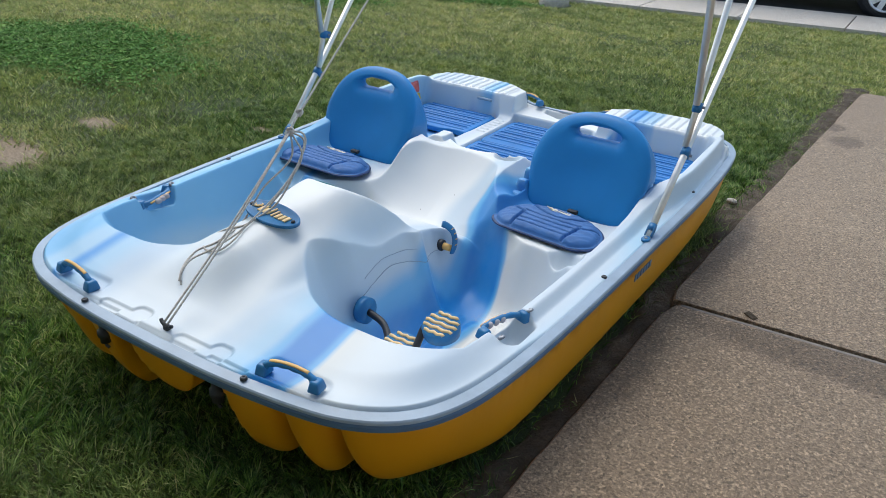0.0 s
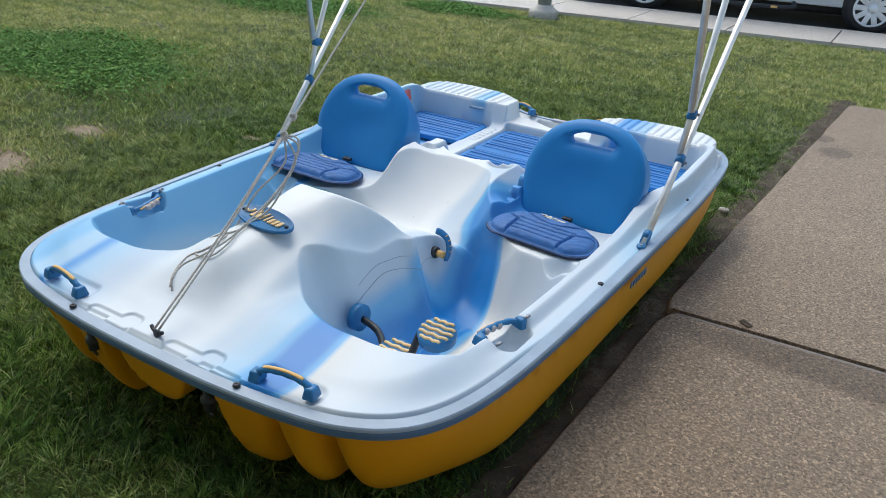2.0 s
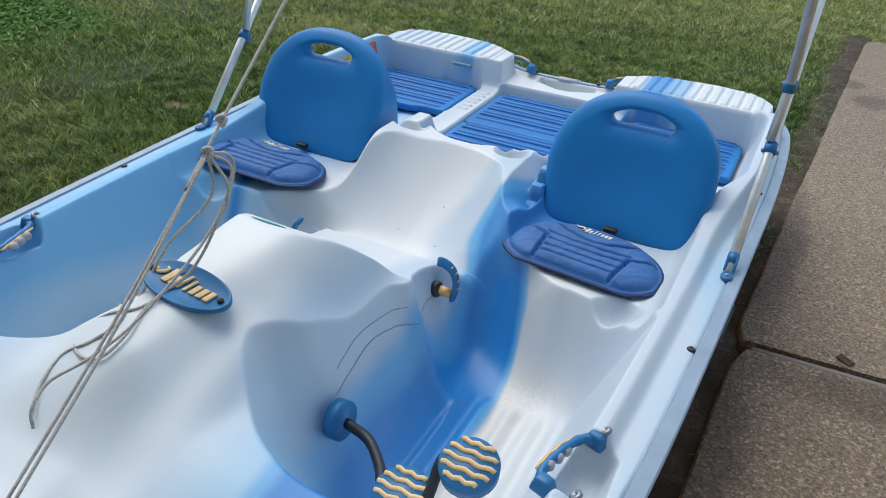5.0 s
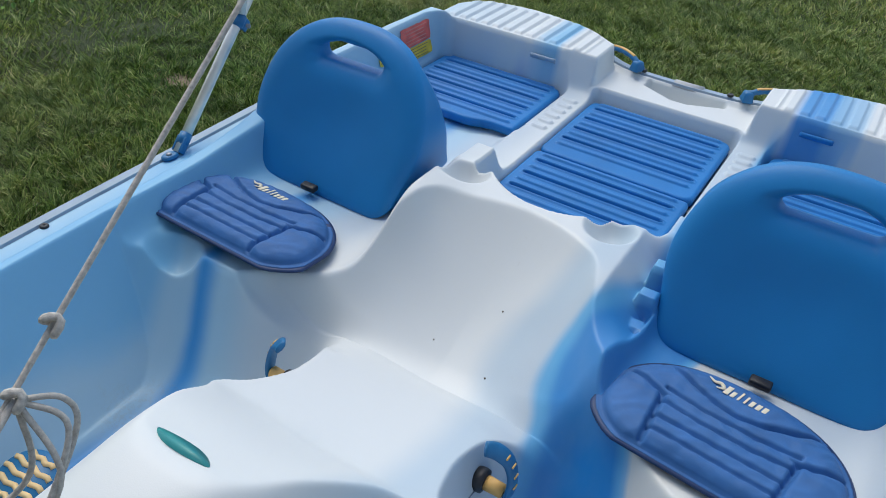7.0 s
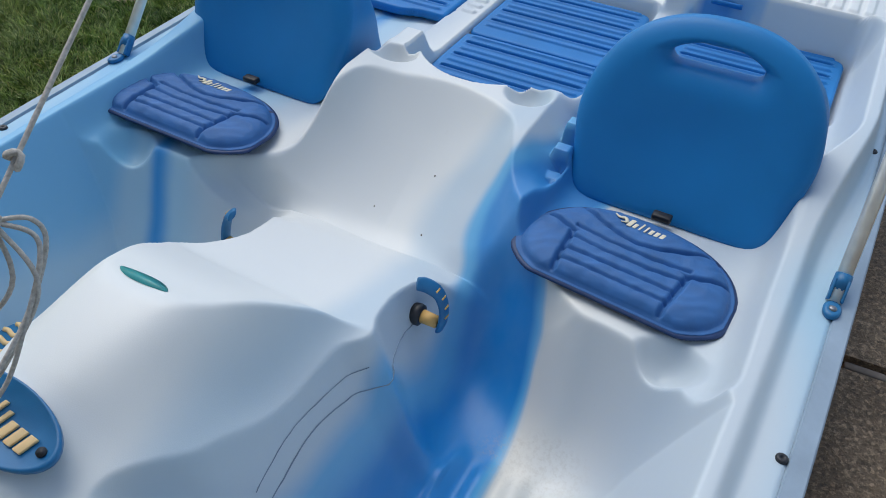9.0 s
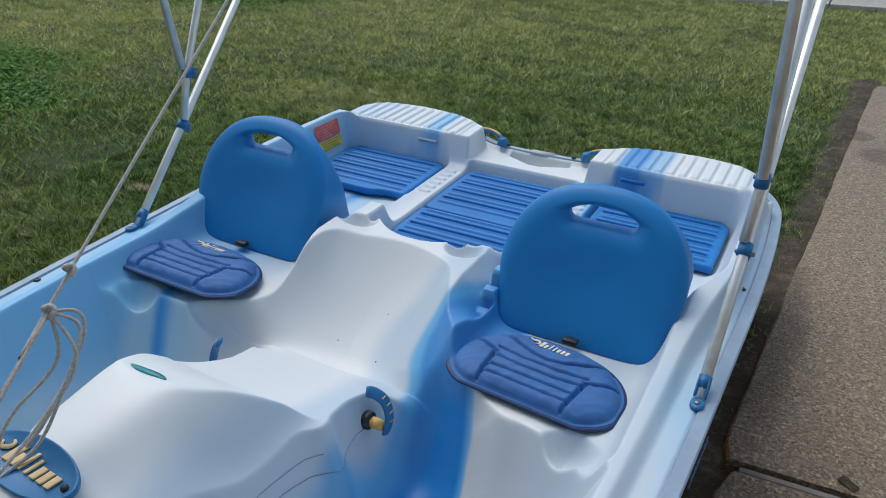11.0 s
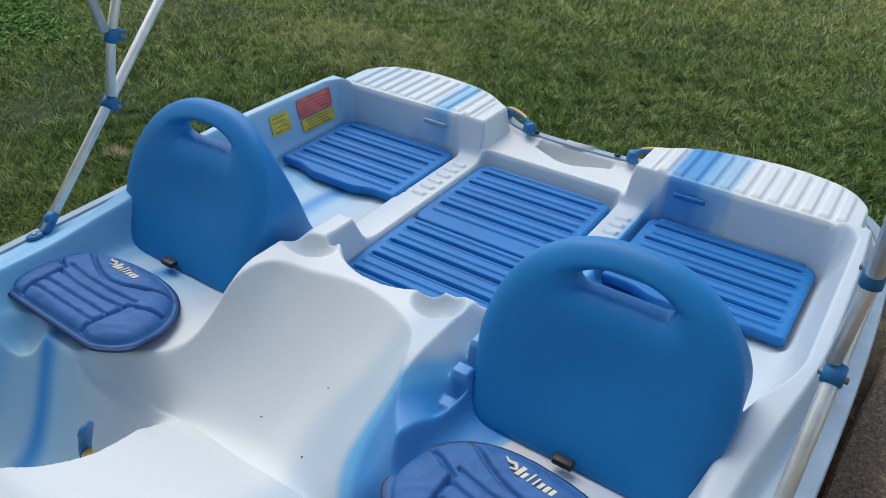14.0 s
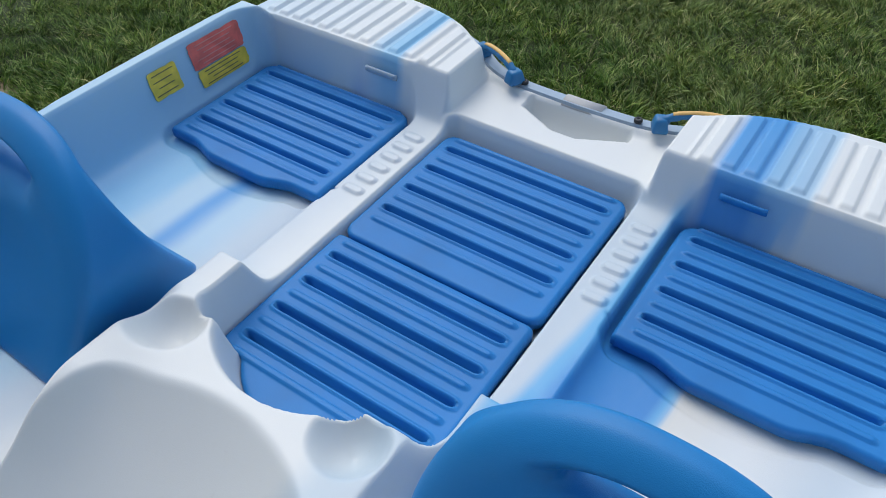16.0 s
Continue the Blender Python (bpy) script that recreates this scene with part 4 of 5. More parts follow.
def hull_height(x, y):
    """The under side: a short middle lobe and three rounded lobes a side, with deep gaps beside the middle one."""
    ax = np.abs(x)
    e = -outline(x, y)
    bow = 1 - step(0.25, 0.9, y)
    run = 0.085 + 0.05 * (1 - step(0.1, 0.5, y))
    z = 0.30 * (1 - rounded(e - 0.004, run) ** 1.25)
    lobe = np.minimum(np.abs(ax - 0.318), np.abs(ax - 0.448))
    z = z + 0.17 * bow * np.exp(-(lobe / 0.022) ** 1.3)
    mid = 0.128 + 0.14 * (np.clip(np.abs(x + 0.012) / 0.125, 0, 1)) ** 3
    z = np.where(np.abs(x + 0.012) < 0.125, np.maximum(z, mid), z)
    gap = np.exp(-((ax - 0.150) / 0.052) ** 6)
    z = np.maximum(z, 0.25 * gap)
    z = z + 0.040 * (1 - step(0.0, 0.5, y))
    wedge = 0.050 * (1 - step(0.0, 0.55, y)) * step(0.44, 0.64, ax)
    z = np.minimum(z + wedge, 0.305)
    return np.where(e > 0.03, np.minimum(z, deck_height(x, y) - 0.015), z)


paddle_boat = thing("pedal_boat", (0, 0, 0), "blue and white plastic pedal boat with yellow hull on grass", "pedal boat")
gx, gy = np.linspace(-0.77, 0.77, 521), np.linspace(-0.045, 2.335, 741)
U, V, Q = grid_cut(gx, gy, outline)
mesh_object("deck", np.stack([U, V, deck_height(U, V)], -1), Q, M_DECK, paddle_boat, "white moulded deck with drawn-out blue swirls")
U, V, Q = grid_cut(gx[::2], gy[::2], outline)
mesh_object("hull", np.stack([U, V, hull_height(U, V)], -1), Q[:, ::-1], M_HULL, paddle_boat, "glossy yellow-orange moulded hull with lobed bow")

# rub rail round the outline
def rail():
    pts = [Vector((x, y, 0)) for x, y in OUT]
    for name, prof, mat, label in (("rub_rail", [(0.010, 0.309), (0.0135, 0.304), (0.012, 0.292), (-0.010, 0.286)], M_RAIL, "dark blue rub rail"),
                                   ("flange_strip", [(-0.014, 0.3190), (-0.012, 0.3245), (0.012, 0.3215), (0.0145, 0.3180), (0.0145, 0.3115), (0.008, 0.3085)], M_FLANGE, "pale grey-blue flange strip")):
        rail_ring(pts, prof, mat, name, label)


def rail_ring(pts, prof, mat, name, label):
    bm = bmesh.new()
    rings = []
    for i, p in enumerate(pts):
        way = (pts[(i + 1) % len(pts)] - pts[i - 1]).normalized()
        nrm = Vector((way.y, -way.x, 0))
        rings.append([bm.verts.new((p.x + nrm.x * o, p.y + nrm.y * o, z)) for o, z in prof])
    for i in range(len(rings)):
        a, b = rings[i], rings[(i + 1) % len(rings)]
        for k in range(len(prof) - 1):
            bm.faces.new((a[k], a[k + 1], b[k + 1], b[k]))
    bmesh.ops.recalc_face_normals(bm, faces=bm.faces)
    part(name, bm, mat, paddle_boat, label, smooth=False)


rail()
part("joining_sleeve", tube_bm([(-0.03, 2.203, 0.316), (0.012, 2.203, 0.316), (0.046, 2.204, 0.316)], 0.0175, 12, flat=0.62), M_GREY, paddle_boat, "grey plastic joining sleeve")


# ---- seats ----
def ring_plate(name, centre, body, hole, top, bottom, place, material, parent, count=256):
    """A solid sheet with one hole: rings from the hole's edge out to the body's edge, over and under."""
    a = np.arange(count) * 2 * math.pi / count
    ca, sa = np.cos(a), np.sin(a)

    def edge(field):
        lo, hi = np.zeros(count), np.full(count, 0.6)
        for _ in range(40):
            m = (lo + hi) / 2
            out = field(centre[0] + ca * m, centre[1] + sa * m) > 0
            lo, hi = np.where(out, lo, m), np.where(out, m, hi)
        return lo

    r0, r1 = edge(hole), edge(body)
    s = np.concatenate([[0, 0.015, 0.04, 0.08, 0.14], np.linspace(0.22, 0.78, 9), [0.84, 0.88, 0.915, 0.945, 0.965, 0.98, 0.99, 0.996, 1.0]])
    R = r0 + (r1 - r0) * s[:, None]
    U, V = centre[0] + ca * R, centre[1] + sa * R
    sd = np.minimum(np.maximum(-body(U, V), 0), np.maximum(hole(U, V), 0))
    n, m = len(s), count
    over, under = np.stack(place(U, V, top(U, V, sd)), -1), np.stack(place(U, V, bottom(U, V, sd)), -1)
    walls = [over[-1] * (1 - t) + under[-1] * t for t in (0.25, 0.5, 0.75)]
    loops = list(over) + walls + list(under[::-1])
    P = np.concatenate(loops)
    k = len(loops)
    i = np.arange(k)[:, None] * m
    j = np.arange(m)[None, :]
    nx = (np.arange(k)[:, None] + 1) % k * m
    F = np.stack([i + j, nx + j, nx + (j + 1) % m, i + (j + 1) % m], -1).reshape(-1, 4)[:, ::-1]
    return mesh_object(name, P, F, material, parent)


def seat(sx, label):
    cx = 0.436 if sx > 0 else -0.470
    th = thing("boat_seat", (cx, 1.284, 0.266), label, "boat seat", "boat seats")
    recl = math.atan2(0.150, 0.30)

    def body(u, v):
        w = 0.178 + 0.030 * step(-0.02, 0.17, v)
        upper = ((np.abs(u) / w) ** 2.35 + (np.maximum(v - 0.13, 0) / 0.217) ** 2.35) ** (1 / 2.35) - 1
        return np.maximum(np.maximum(upper * 0.2, -v), rbox(u, v, 0, 0.2, w, 0.2, 0.040))

    def slot(u, v):
        return np.maximum(rbox(u, v, 0, 0.283, 0.076, 0.021, 0.015), 0.04 * ((u / 0.088) ** 2 + ((v - 0.262) / 0.046) ** 2 - 1))

    def front(u, v, sd):
        dish = 0.020 * np.exp(-((u / 0.13) ** 2 + ((v - 0.14) / 0.11) ** 2))
        roll = 0.024 * (1 - rounded(sd, 0.040)) * step(-0.02, 0.10, v) + 0.014 * (1 - rounded(sd, 0.018)) * (1 - step(-0.02, 0.10, v))
        return dish + roll - 0.008

    def back(u, v, sd):
        deep = 0.040 + 0.235 * np.clip(1 - v / 0.300, 0, 1) ** 1.35
        return deep - 0.016 * (1 - rounded(sd, 0.016))

    def place(u, v, w):
        k = 1 - 0.35 * np.maximum(w, 0) * (np.abs(u) / 0.2) ** 2
        return u * k, v * math.sin(recl) + w, v * math.cos(recl)

    ring_plate("backrest", (0.0, 0.283), body, slot, front, back, place, M_SEAT, th)
    part("hinge_tab", box_bm((0.034, 0.018, 0.012), (0.0, -0.006, 0.022), 0.003), M_BLACK, th, "small black tab")
    for k in (-1, 1):
        for yy in (0.060, 0.125):
            part("hinge_lug", box_bm((0.030, 0.030, 0.022), (0.160 * k, yy, 0.002 + 0.12 * (yy - 0.06)), 0.005), M_SEAT, th, "blue hinge lug")
    return th


seat(-1, "blue moulded boat seat back with handle slot by the lawn")
seat(1, "blue moulded boat seat back with handle slot by the concrete")


def cushion(cx, cy, cz, size, deep, turn, tip):
    th = thing("seat_cushion", (cx, cy, cz), "quilted indigo-blue foam cushion lying on the boat seat", "cushion", "seat cushions")
    th.scale = (size, deep, 1.0)
    th.rotation_euler = (radians(tip), 0, radians(turn))

    def inside(u, v):
        arch = ((np.abs(u) / 0.186) ** 2.5 + (np.maximum(v + 0.035, 0) / 0.150) ** 2.2) ** 0.42 - 1
        fore = ((np.abs(u) / 0.190) ** 3.0 + (np.maximum(-v - 0.01, 0) / 0.108) ** 2.6) ** 0.36 - 1
        return np.maximum(np.maximum(rbox(u, v, 0, 0.03, 0.184, 0.135, 0.050), 0.13 * arch), 0.10 * fore)

    def top(u, v, sd):
        au = np.abs(u)
        z = 0.007 + 0.022 * rounded(sd - 0.006, 0.026)
        wall = 0.092 + 0.010 * (v + 0.1) / 0.1
        g = np.where(v < 0.0, au - wall, (v - 0.0 - 0.42 * (au - wall)) * 0.92)
        z = z - 0.011 * np.exp(-(g / 0.0046) ** 2) * step(-0.012, 0.0, np.where(v < 0.0, 0.1, au - wall + 0.01)) * (sd > 0.008)
        for vv in (-0.072, -0.045, -0.018, 0.008):
            z = z - 0.0075 * np.exp(-((v - vv - 0.12 * np.maximum(0, au - 0.04) * (vv > -0.03)) / 0.0036) ** 2) * (au < wall)
        panel = v - (0.030 + 0.050 * (au / 0.125) ** 1.6)
        z = z - 0.010 * np.exp(-(panel / 0.0044) ** 2) * (au < 0.135)
        crumple = 0.0012 * np.sin(u * 95 + 3 * np.sin(v * 60)) * np.sin(v * 110 + 2 * np.sin(u * 70)) * (sd > 0.012)
        return z + crumple

    plate("cushion_top", np.linspace(-0.194, 0.194, 171), np.linspace(-0.118, 0.125, 131), inside, top, lambda u, v, s: 0.002 + 0 * u,
          lambda u, v, w: (u, v, w), M_CUSHION, th)
    plate("welt", np.linspace(-0.200, 0.200, 101), np.linspace(-0.124, 0.132, 81), lambda u, v: inside(u, v) - 0.0045, lambda u, v, q: 0.0055 - 0.003 * (1 - rounded(q, 0.003)), lambda u, v, q: 0.0005 + 0 * u,
          lambda u, v, w: (u, v, w), M_NAVY, th, "dark welded edge")
    mark = [(-0.060, 0.080, 0.0300), (-0.050, 0.074, 0.0305), (-0.040, 0.076, 0.0305), (-0.034, 0.068, 0.0305), (-0.044, 0.064, 0.0305)]
    part("logo_mark", tube_bm(spline(mark, 4), lambda q: 0.0012 + 0.0026 * math.sin(math.pi * q), 6, flat=0.4), M_PALE, th, "pale printed mark")
    for k, (w, h) in enumerate(((0.0080, 0.020), (0.0062, 0.013), (0.0034, 0.020), (0.0034, 0.017), (0.0062, 0.013), (0.0068, 0.013), (0.0068, 0.013))):
        bm = box_bm((w, h, 0.0012), (0, h / 2, 0), 0.0004)
        for v in bm.verts:
            v.co.x += 0.22 * v.co.y
        bmesh.ops.translate(bm, vec=(-0.029 + 0.0098 * k, 0.060, 0.0298), verts=bm.verts)
        part("logo_bar", bm, M_PALE, th, "pale printed bar")
    return th


cushion(-0.484, 1.122, 0.289, 1.02, 0.96, -1, -5)
cushion(0.420, 1.140, 0.280, 0.97, 0.96, -5, 0)


# ---- floor mats ----
def floor_mat(cx, y0, y1, hw, label, slots, wavy=False, arc=False):
    """A ribbed mat with one long open slot at each y in slots and a raised rib between each two."""
    cy = (y0 + y1) / 2
    th = thing("floor_mat", (cx, cy, 0.257), label, "floor mat", "floor mats")
    h = (y1 - y0) / 2

    def inside(u, v):
        lip = 0.018 * step(0.3, 0.7, np.abs(u) / hw) if wavy else 0.0
        flat = np.maximum(rbox(u, v, 0, 0, hw, h, 0.025), (-h + lip) - v)
        if not arc:
            return flat
        return np.maximum(rbox(u, v, 0, 0, hw, h, 0.012), np.minimum(-h + 0.058 - v, np.hypot(u + 0.018, cy + v - 1.548) - 0.144))

    ribs = [q + 0.031 for q in slots] + [slots[-1] - 0.031]

    def top(u, v, sd):
        z = 0.022 - 0.007 * (1 - rounded(sd, 0.007))
        reach = np.maximum(np.abs(u) - hw + 0.030, 0)
        for q in slots:
            d = np.hypot(reach, cy + v - q)
            z = z - 0.021 * (1 - step(0.0040, 0.0056, d))
            z = z + 0.0034 * (1 - step(0.0012, 0.0034, np.abs(d - 0.0088)))
        for q in ribs:
            d = np.hypot(reach, cy + v - q)
            z = z + 0.0050 * (1 - step(0.0036, 0.0066, d))
        return z

    nu, nv = int(2 * hw / 0.0042), int(2 * h / 0.0017)
    plate("mat_panel", np.linspace(-hw - 0.004, hw + 0.004, nu), np.linspace(-h - 0.004, h + 0.004, nv), inside, top, lambda u, v, s: 0.001 + 0 * u,
          lambda u, v, w: (u, v, w), M_MAT, th)
    return th


floor_mat(-0.002, 1.733, 2.046, 0.181, "ribbed blue plastic floor mat in the stern foot well", (2.002, 1.940, 1.878, 1.816))
floor_mat(-0.002, 1.402, 1.729, 0.181, "ribbed blue plastic floor mat against the white spine", (1.682, 1.620, 1.558, 1.496), arc=True)
floor_mat(-0.455, 1.758, 2.05, 0.184, "ribbed blue plastic floor mat beside the sticker panel", (2.016, 1.954, 1.892, 1.830), True)
floor_mat(0.455, 1.758, 2.05, 0.184, "ribbed blue plastic floor mat beside the gunwale", (2.016, 1.954, 1.892, 1.830), True)


# ---- canopy frame ----
def canopy_frame():
    th = thing("canopy_frame", (0, 1.17, 0.33), "folded-out aluminium canopy poles with blue plastic clamps on the boat's sides", "canopy frame")
    for s in (-1, 1):
        foot = Vector((0.722 * s, 1.17, 0.325))
        j1, j2 = (Vector((0.727, 1.405, 0.527)), Vector((0.728, 1.435, 0.663))) if s > 0 else (Vector((-0.764, 1.408, 0.522)), Vector((-0.755, 1.445, 0.663)))
        off = Vector((0, 1.17, 0.33))
        way = (j1 - foot).normalized()
        part("pole", tube_bm([foot - off, j1 - off, j1 + way * 1.6 - off], 0.0108, 12), M_ALU, th)
        up = (j2 - j1).normalized()
        a = j1 + Vector((-0.006 * s, 0.004, 0.016))
        part("pole", tube_bm([a - off, j2 - off, j2 + Vector((0.0, 0.165, 0.37)) * 3.0 - off], 0.0100, 12), M_ALU, th)
        b = j2 + Vector((0.0, -0.014, 0.012))
        part("pole", tube_bm([b - off, b + Vector((-0.025, -0.13, 0.98)) * 1.1 - off], 0.0108, 12), M_ALU, th)
        for c, w in ((j1, way), (j2, up)):
            turn = w.to_track_quat("Z", "Y").to_matrix().to_4x4()
            clamp = part("clamp", cyl_bm(0.0142, 0.0142, c - w * 0.015 - off, c + w * 0.015 - off, 14, 0.002), M_HANDLE, th, "blue plastic clamp")
            for k in (-1, 1):
                part("jaw", box_bm((0.0055, 0.030, 0.026), c - off + turn.to_3x3() @ Vector((0.0085 * k, -0.010, 0.002)), 0.0018, turn=turn), M_HANDLE, clamp)
            part("clamp_bolt", cyl_bm(0.0050, 0.0050, c - off + turn.to_3x3() @ Vector((-0.019, -0.018, 0.002)), c - off + turn.to_3x3() @ Vector((0.019, -0.018, 0.002)), 8, 0.001), M_STEEL, clamp, "steel bolt")
        part("foot_bracket", lathe_bm([(0.008, -0.004), (0.015, -0.004), (0.0155, 0.001), (0.012, 0.004), (0.0085, 0.004)], 20, Matrix.Translation(foot - off + Vector((0, -0.020, 0.002))) @ Matrix.Diagonal((0.85, 1.25, 1, 1))), M_HANDLE, th, "blue foot plate")
        part("foot_screw", lathe_bm([(0.006, 0.0), (0.006, 0.004), (0.004, 0.0058), (0.0015, 0.006)], 12, Matrix.Translation(foot - off + Vector((0, -0.022, 0.003)))), M_STEEL, th, "steel screw")
        for k in (-1, 1):
            part("fork", box_bm((0.0045, 0.018, 0.034), foot - off + way * 0.016 + Vector((0.0095 * k, 0, 0.002)), 0.0016, turn=way.to_track_quat("Z", "Y").to_matrix().to_4x4()), M_HANDLE, th, "blue fork")
        part("foot_socket", cyl_bm(0.0128, 0.0125, foot + way * 0.018 - off, foot + way * 0.046 - off, 14, 0.002), M_HANDLE, th, "blue foot socket")


canopy_frame()


# ---- handles ----
def grip(a, b, rise, label, out=(0, 0, 0), face=(0, 0, 0.0062)):
    """A carry handle from foot a to foot b, arching up by rise."""
    a, b = Vector(a), Vector(b)
    mid = (a + b) / 2
    th = thing("carry_handle", a, label, "handle", "carry handles")
    o = Vector(out)
    arch = [Vector((0, 0, 0.008)), (b - a) * 0.14 + Vector((0, 0, rise * 0.8)) + o * 0.8, (b - a) * 0.5 + Vector((0, 0, rise)) + o,
            (b - a) * 0.86 + Vector((0, 0, rise * 0.8)) + o * 0.8, (b - a) + Vector((0, 0, 0.008))]
    line = spline(arch, 7)
    part("bar", tube_bm(line, lambda t: 0.0072 + 0.004 * abs(2 * t - 1) ** 3 + 0.0008 * math.cos(t * 44), 10), M_HANDLE, th)
    pad = [p + Vector(face) for p in line[7:-7]]
    part("grip_pad", tube_bm(pad, 0.0048, 8, flat=0.6), M_ORANGE, th, "orange grip pad")
    way = (b - a).normalized()
    turn = way.to_track_quat("X", "Z").to_matrix().to_4x4()
    for p in (Vector((0, 0, 0)), b - a):
        bm = box_bm((0.030, 0.036, 0.026), (0, 0, 0), 0.005, 2)
        for v in bm.verts:
            k = 1 - 0.35 * (v.co.z / 0.026 + 0.5)
            v.co.x *= k
            v.co.y *= k
        bmesh.ops.transform(bm, matrix=Matrix.Translation(p + Vector((0, 0, 0.010))) @ turn, verts=bm.verts)
        part("handle_foot", bm, M_HANDLE, th)
    return th


grip((0.285, 0.018, 0.333), (0.415, 0.034, 0.336), 0.034, "dark blue carry handle with orange pad on the bow deck")
grip((-0.285, 0.018, 0.333), (-0.415, 0.034, 0.336), 0.034, "dark blue carry handle with orange pad on the bow deck")
grip((-0.240, 2.245, 0.326), (-0.132, 2.19, 0.330), 0.030, "dark blue carry handle with orange pad on the stern rail")
grip((0.155, 2.195, 0.330), (0.270, 2.255, 0.326), 0.030, "dark blue carry handle with orange pad on the stern rail")
grip((-0.610, 0.415, 0.318), (-0.648, 0.545, 0.318), 0.016, "dark blue hand grip on the edge of the foot well", (0.025, 0, 0), (0.0062, 0, 0.001))
grip((0.585, 0.420, 0.320), (0.625, 0.545, 0.320), 0.016, "dark blue hand grip on the edge of the foot well", (-0.02, 0, 0), (-0.0062, 0, 0.001))


M_GRIP = plain("grey_pink_grip", (0.40, 0.37, 0.38), 0.6)


# finger ridges, end screws and a blue pocket face at the well's hand grips
for s in (-1, 1):
    th = thing("grip_fitting", (0.612 * s, 0.482, 0.335), "grey finger ridges and screws on the foot well grip", "fitting", "grip fittings")
    for k in range(3):
        part("finger_ridge", lathe_bm([(0.003, -0.010), (0.0075, -0.007), (0.0085, 0.0), (0.0075, 0.007), (0.003, 0.010)], 12, pose(-0.032 * s + 0.006 * k * s, -0.026 + 0.020 * k, -0.002, 90, 0, 10 * s)), M_GRIP, th, "grey-pink finger ridge")
    for k in (-1, 1):
        part("end_screw", lathe_bm([(0.010, -0.003), (0.010, 0.001), (0.007, 0.003), (0.004, 0.0032), (0.003, 0.001)], 14, pose(0.022 * s, 0.072 * k, 0.003 + 0.006, 0, -35 * s, 0)), M_STEEL, th)

# thin mould seams drawn along the wall of the foot well
def seam(points, radius):
    line = []
    for p in spline([(y, z, 0) for y, z in points], 6):
        xs = np.linspace(0.11, 0.30, 191)
        hs = deck_height(xs, np.full(191, p.x))
        k = int(np.argmax(hs < p.y))
        line.append(Vector((float(xs[k]) + 0.0002, p.x + 0.0016 * math.sin(p.x * 160), p.y)))
    part("mould_seam", tube_bm(line, radius, 5), M_SEAM, paddle_boat, "thin grey mould seam")


# ---- steering levers ----
def lever(s):
    th = thing("steering_lever", (0.150 if s > 0 else -0.184, 0.922 if s > 0 else 0.900, 0.222 if s > 0 else 0.226), "small dark blue steering lever with a yellow stub", "lever", "steering levers")
    th.scale = (0.86, 0.86, 0.86)
    part("collar", lathe_bm([(0.012, -0.012), (0.020, -0.010), (0.022, 0.0), (0.021, 0.008), (0.014, 0.010)], 20, pose(0.004 * s, 0, 0, 0, 90 * s, 0)), M_BLACK, th, "black rubber collar")
    part("stub", cyl_bm(0.0135, 0.0125, (0.010 * s, 0, 0), (0.046 * s, 0.002, -0.002), 18, 0.002), M_ORANGE, th, "yellow stub")
    line = spline([(0.050 * s, 0.000, -0.020), (0.055 * s, 0.006, 0.004), (0.052 * s, 0.013, 0.034), (0.040 * s, 0.014, 0.062), (0.022 * s, 0.004, 0.082), (0.008 * s, -0.008, 0.090)], 6)
    arm = part("lever_arm", tube_bm(line, lambda t: 0.0150 - 0.003 * abs(2 * t - 1) ** 3, 14, flat=0.42, up=(s, 0, 0.45)), M_HANDLE, th)
    for k in range(4):
        p = line[8 + 4 * k]
        part("grip_tick", box_bm((0.003, 0.013, 0.0035), p + Vector((0.0062 * s, 0, 0.002)), 0.001, turn=pose(0, 0, 0, 0, -28 * s * k / 3, 0)), M_ORANGE, arm, "orange grip tick")
    return th


lever(-1)
lever(1)


# ---- pedals ----
def cranks(s, pedals, arms):
    th = thing("pedal_crank", (0.212 * s, 0.47, 0.225), "black pedal crank with two round striped pedals in the foot well", "pedal crank", "pedal cranks")
    part("bearing_plate", cyl_bm(0.036, 0.036, (-0.024 * s, 0, 0), (0.002 * s, 0, 0.002), 22, 0.002), M_HANDLE, th, "blue bearing plate")
    for arm in arms:
        part("crank_arm", tube_bm(spline([(x * s, y, z) for x, y, z in arm], 5), 0.0095, 10), M_BLACK, th)
    for px, py, pz in pedals:
        tilt = pose(px * s, py, pz, 12, 0, 0)
        body = lathe_bm([(0.028, -0.016), (0.046, -0.014), (0.048, 0.008), (0.045, 0.014)], 28, tilt)
        ped = part("pedal", body, M_HANDLE, th, "round blue pedal")
        for k in range(5):
            yy = -0.033 + 0.0165 * k
            half = math.sqrt(0.043 ** 2 - yy ** 2)
            bar = tube_bm([tilt @ Vector((-half + 2 * half * t / 10, yy + 0.002 * math.sin(t * 1.6), 0.0140)) for t in range(11)], 0.0046, 6)
            part("tread", bar, M_TREAD, ped, "pale orange tread bar")


cranks(1, ((0.165, -0.09, 0.0), (0.255, -0.045, 0.070)),
       (((0, 0, 0), (0.05, -0.005, -0.012), (0.10, -0.05, -0.008), (0.125, -0.085, -0.002), (0.15, -0.09, 0)),
        ((0.185, -0.09, 0), (0.205, -0.085, 0.01), (0.208, -0.045, 0.058), (0.225, -0.04, 0.066), (0.27, -0.04, 0.068))))
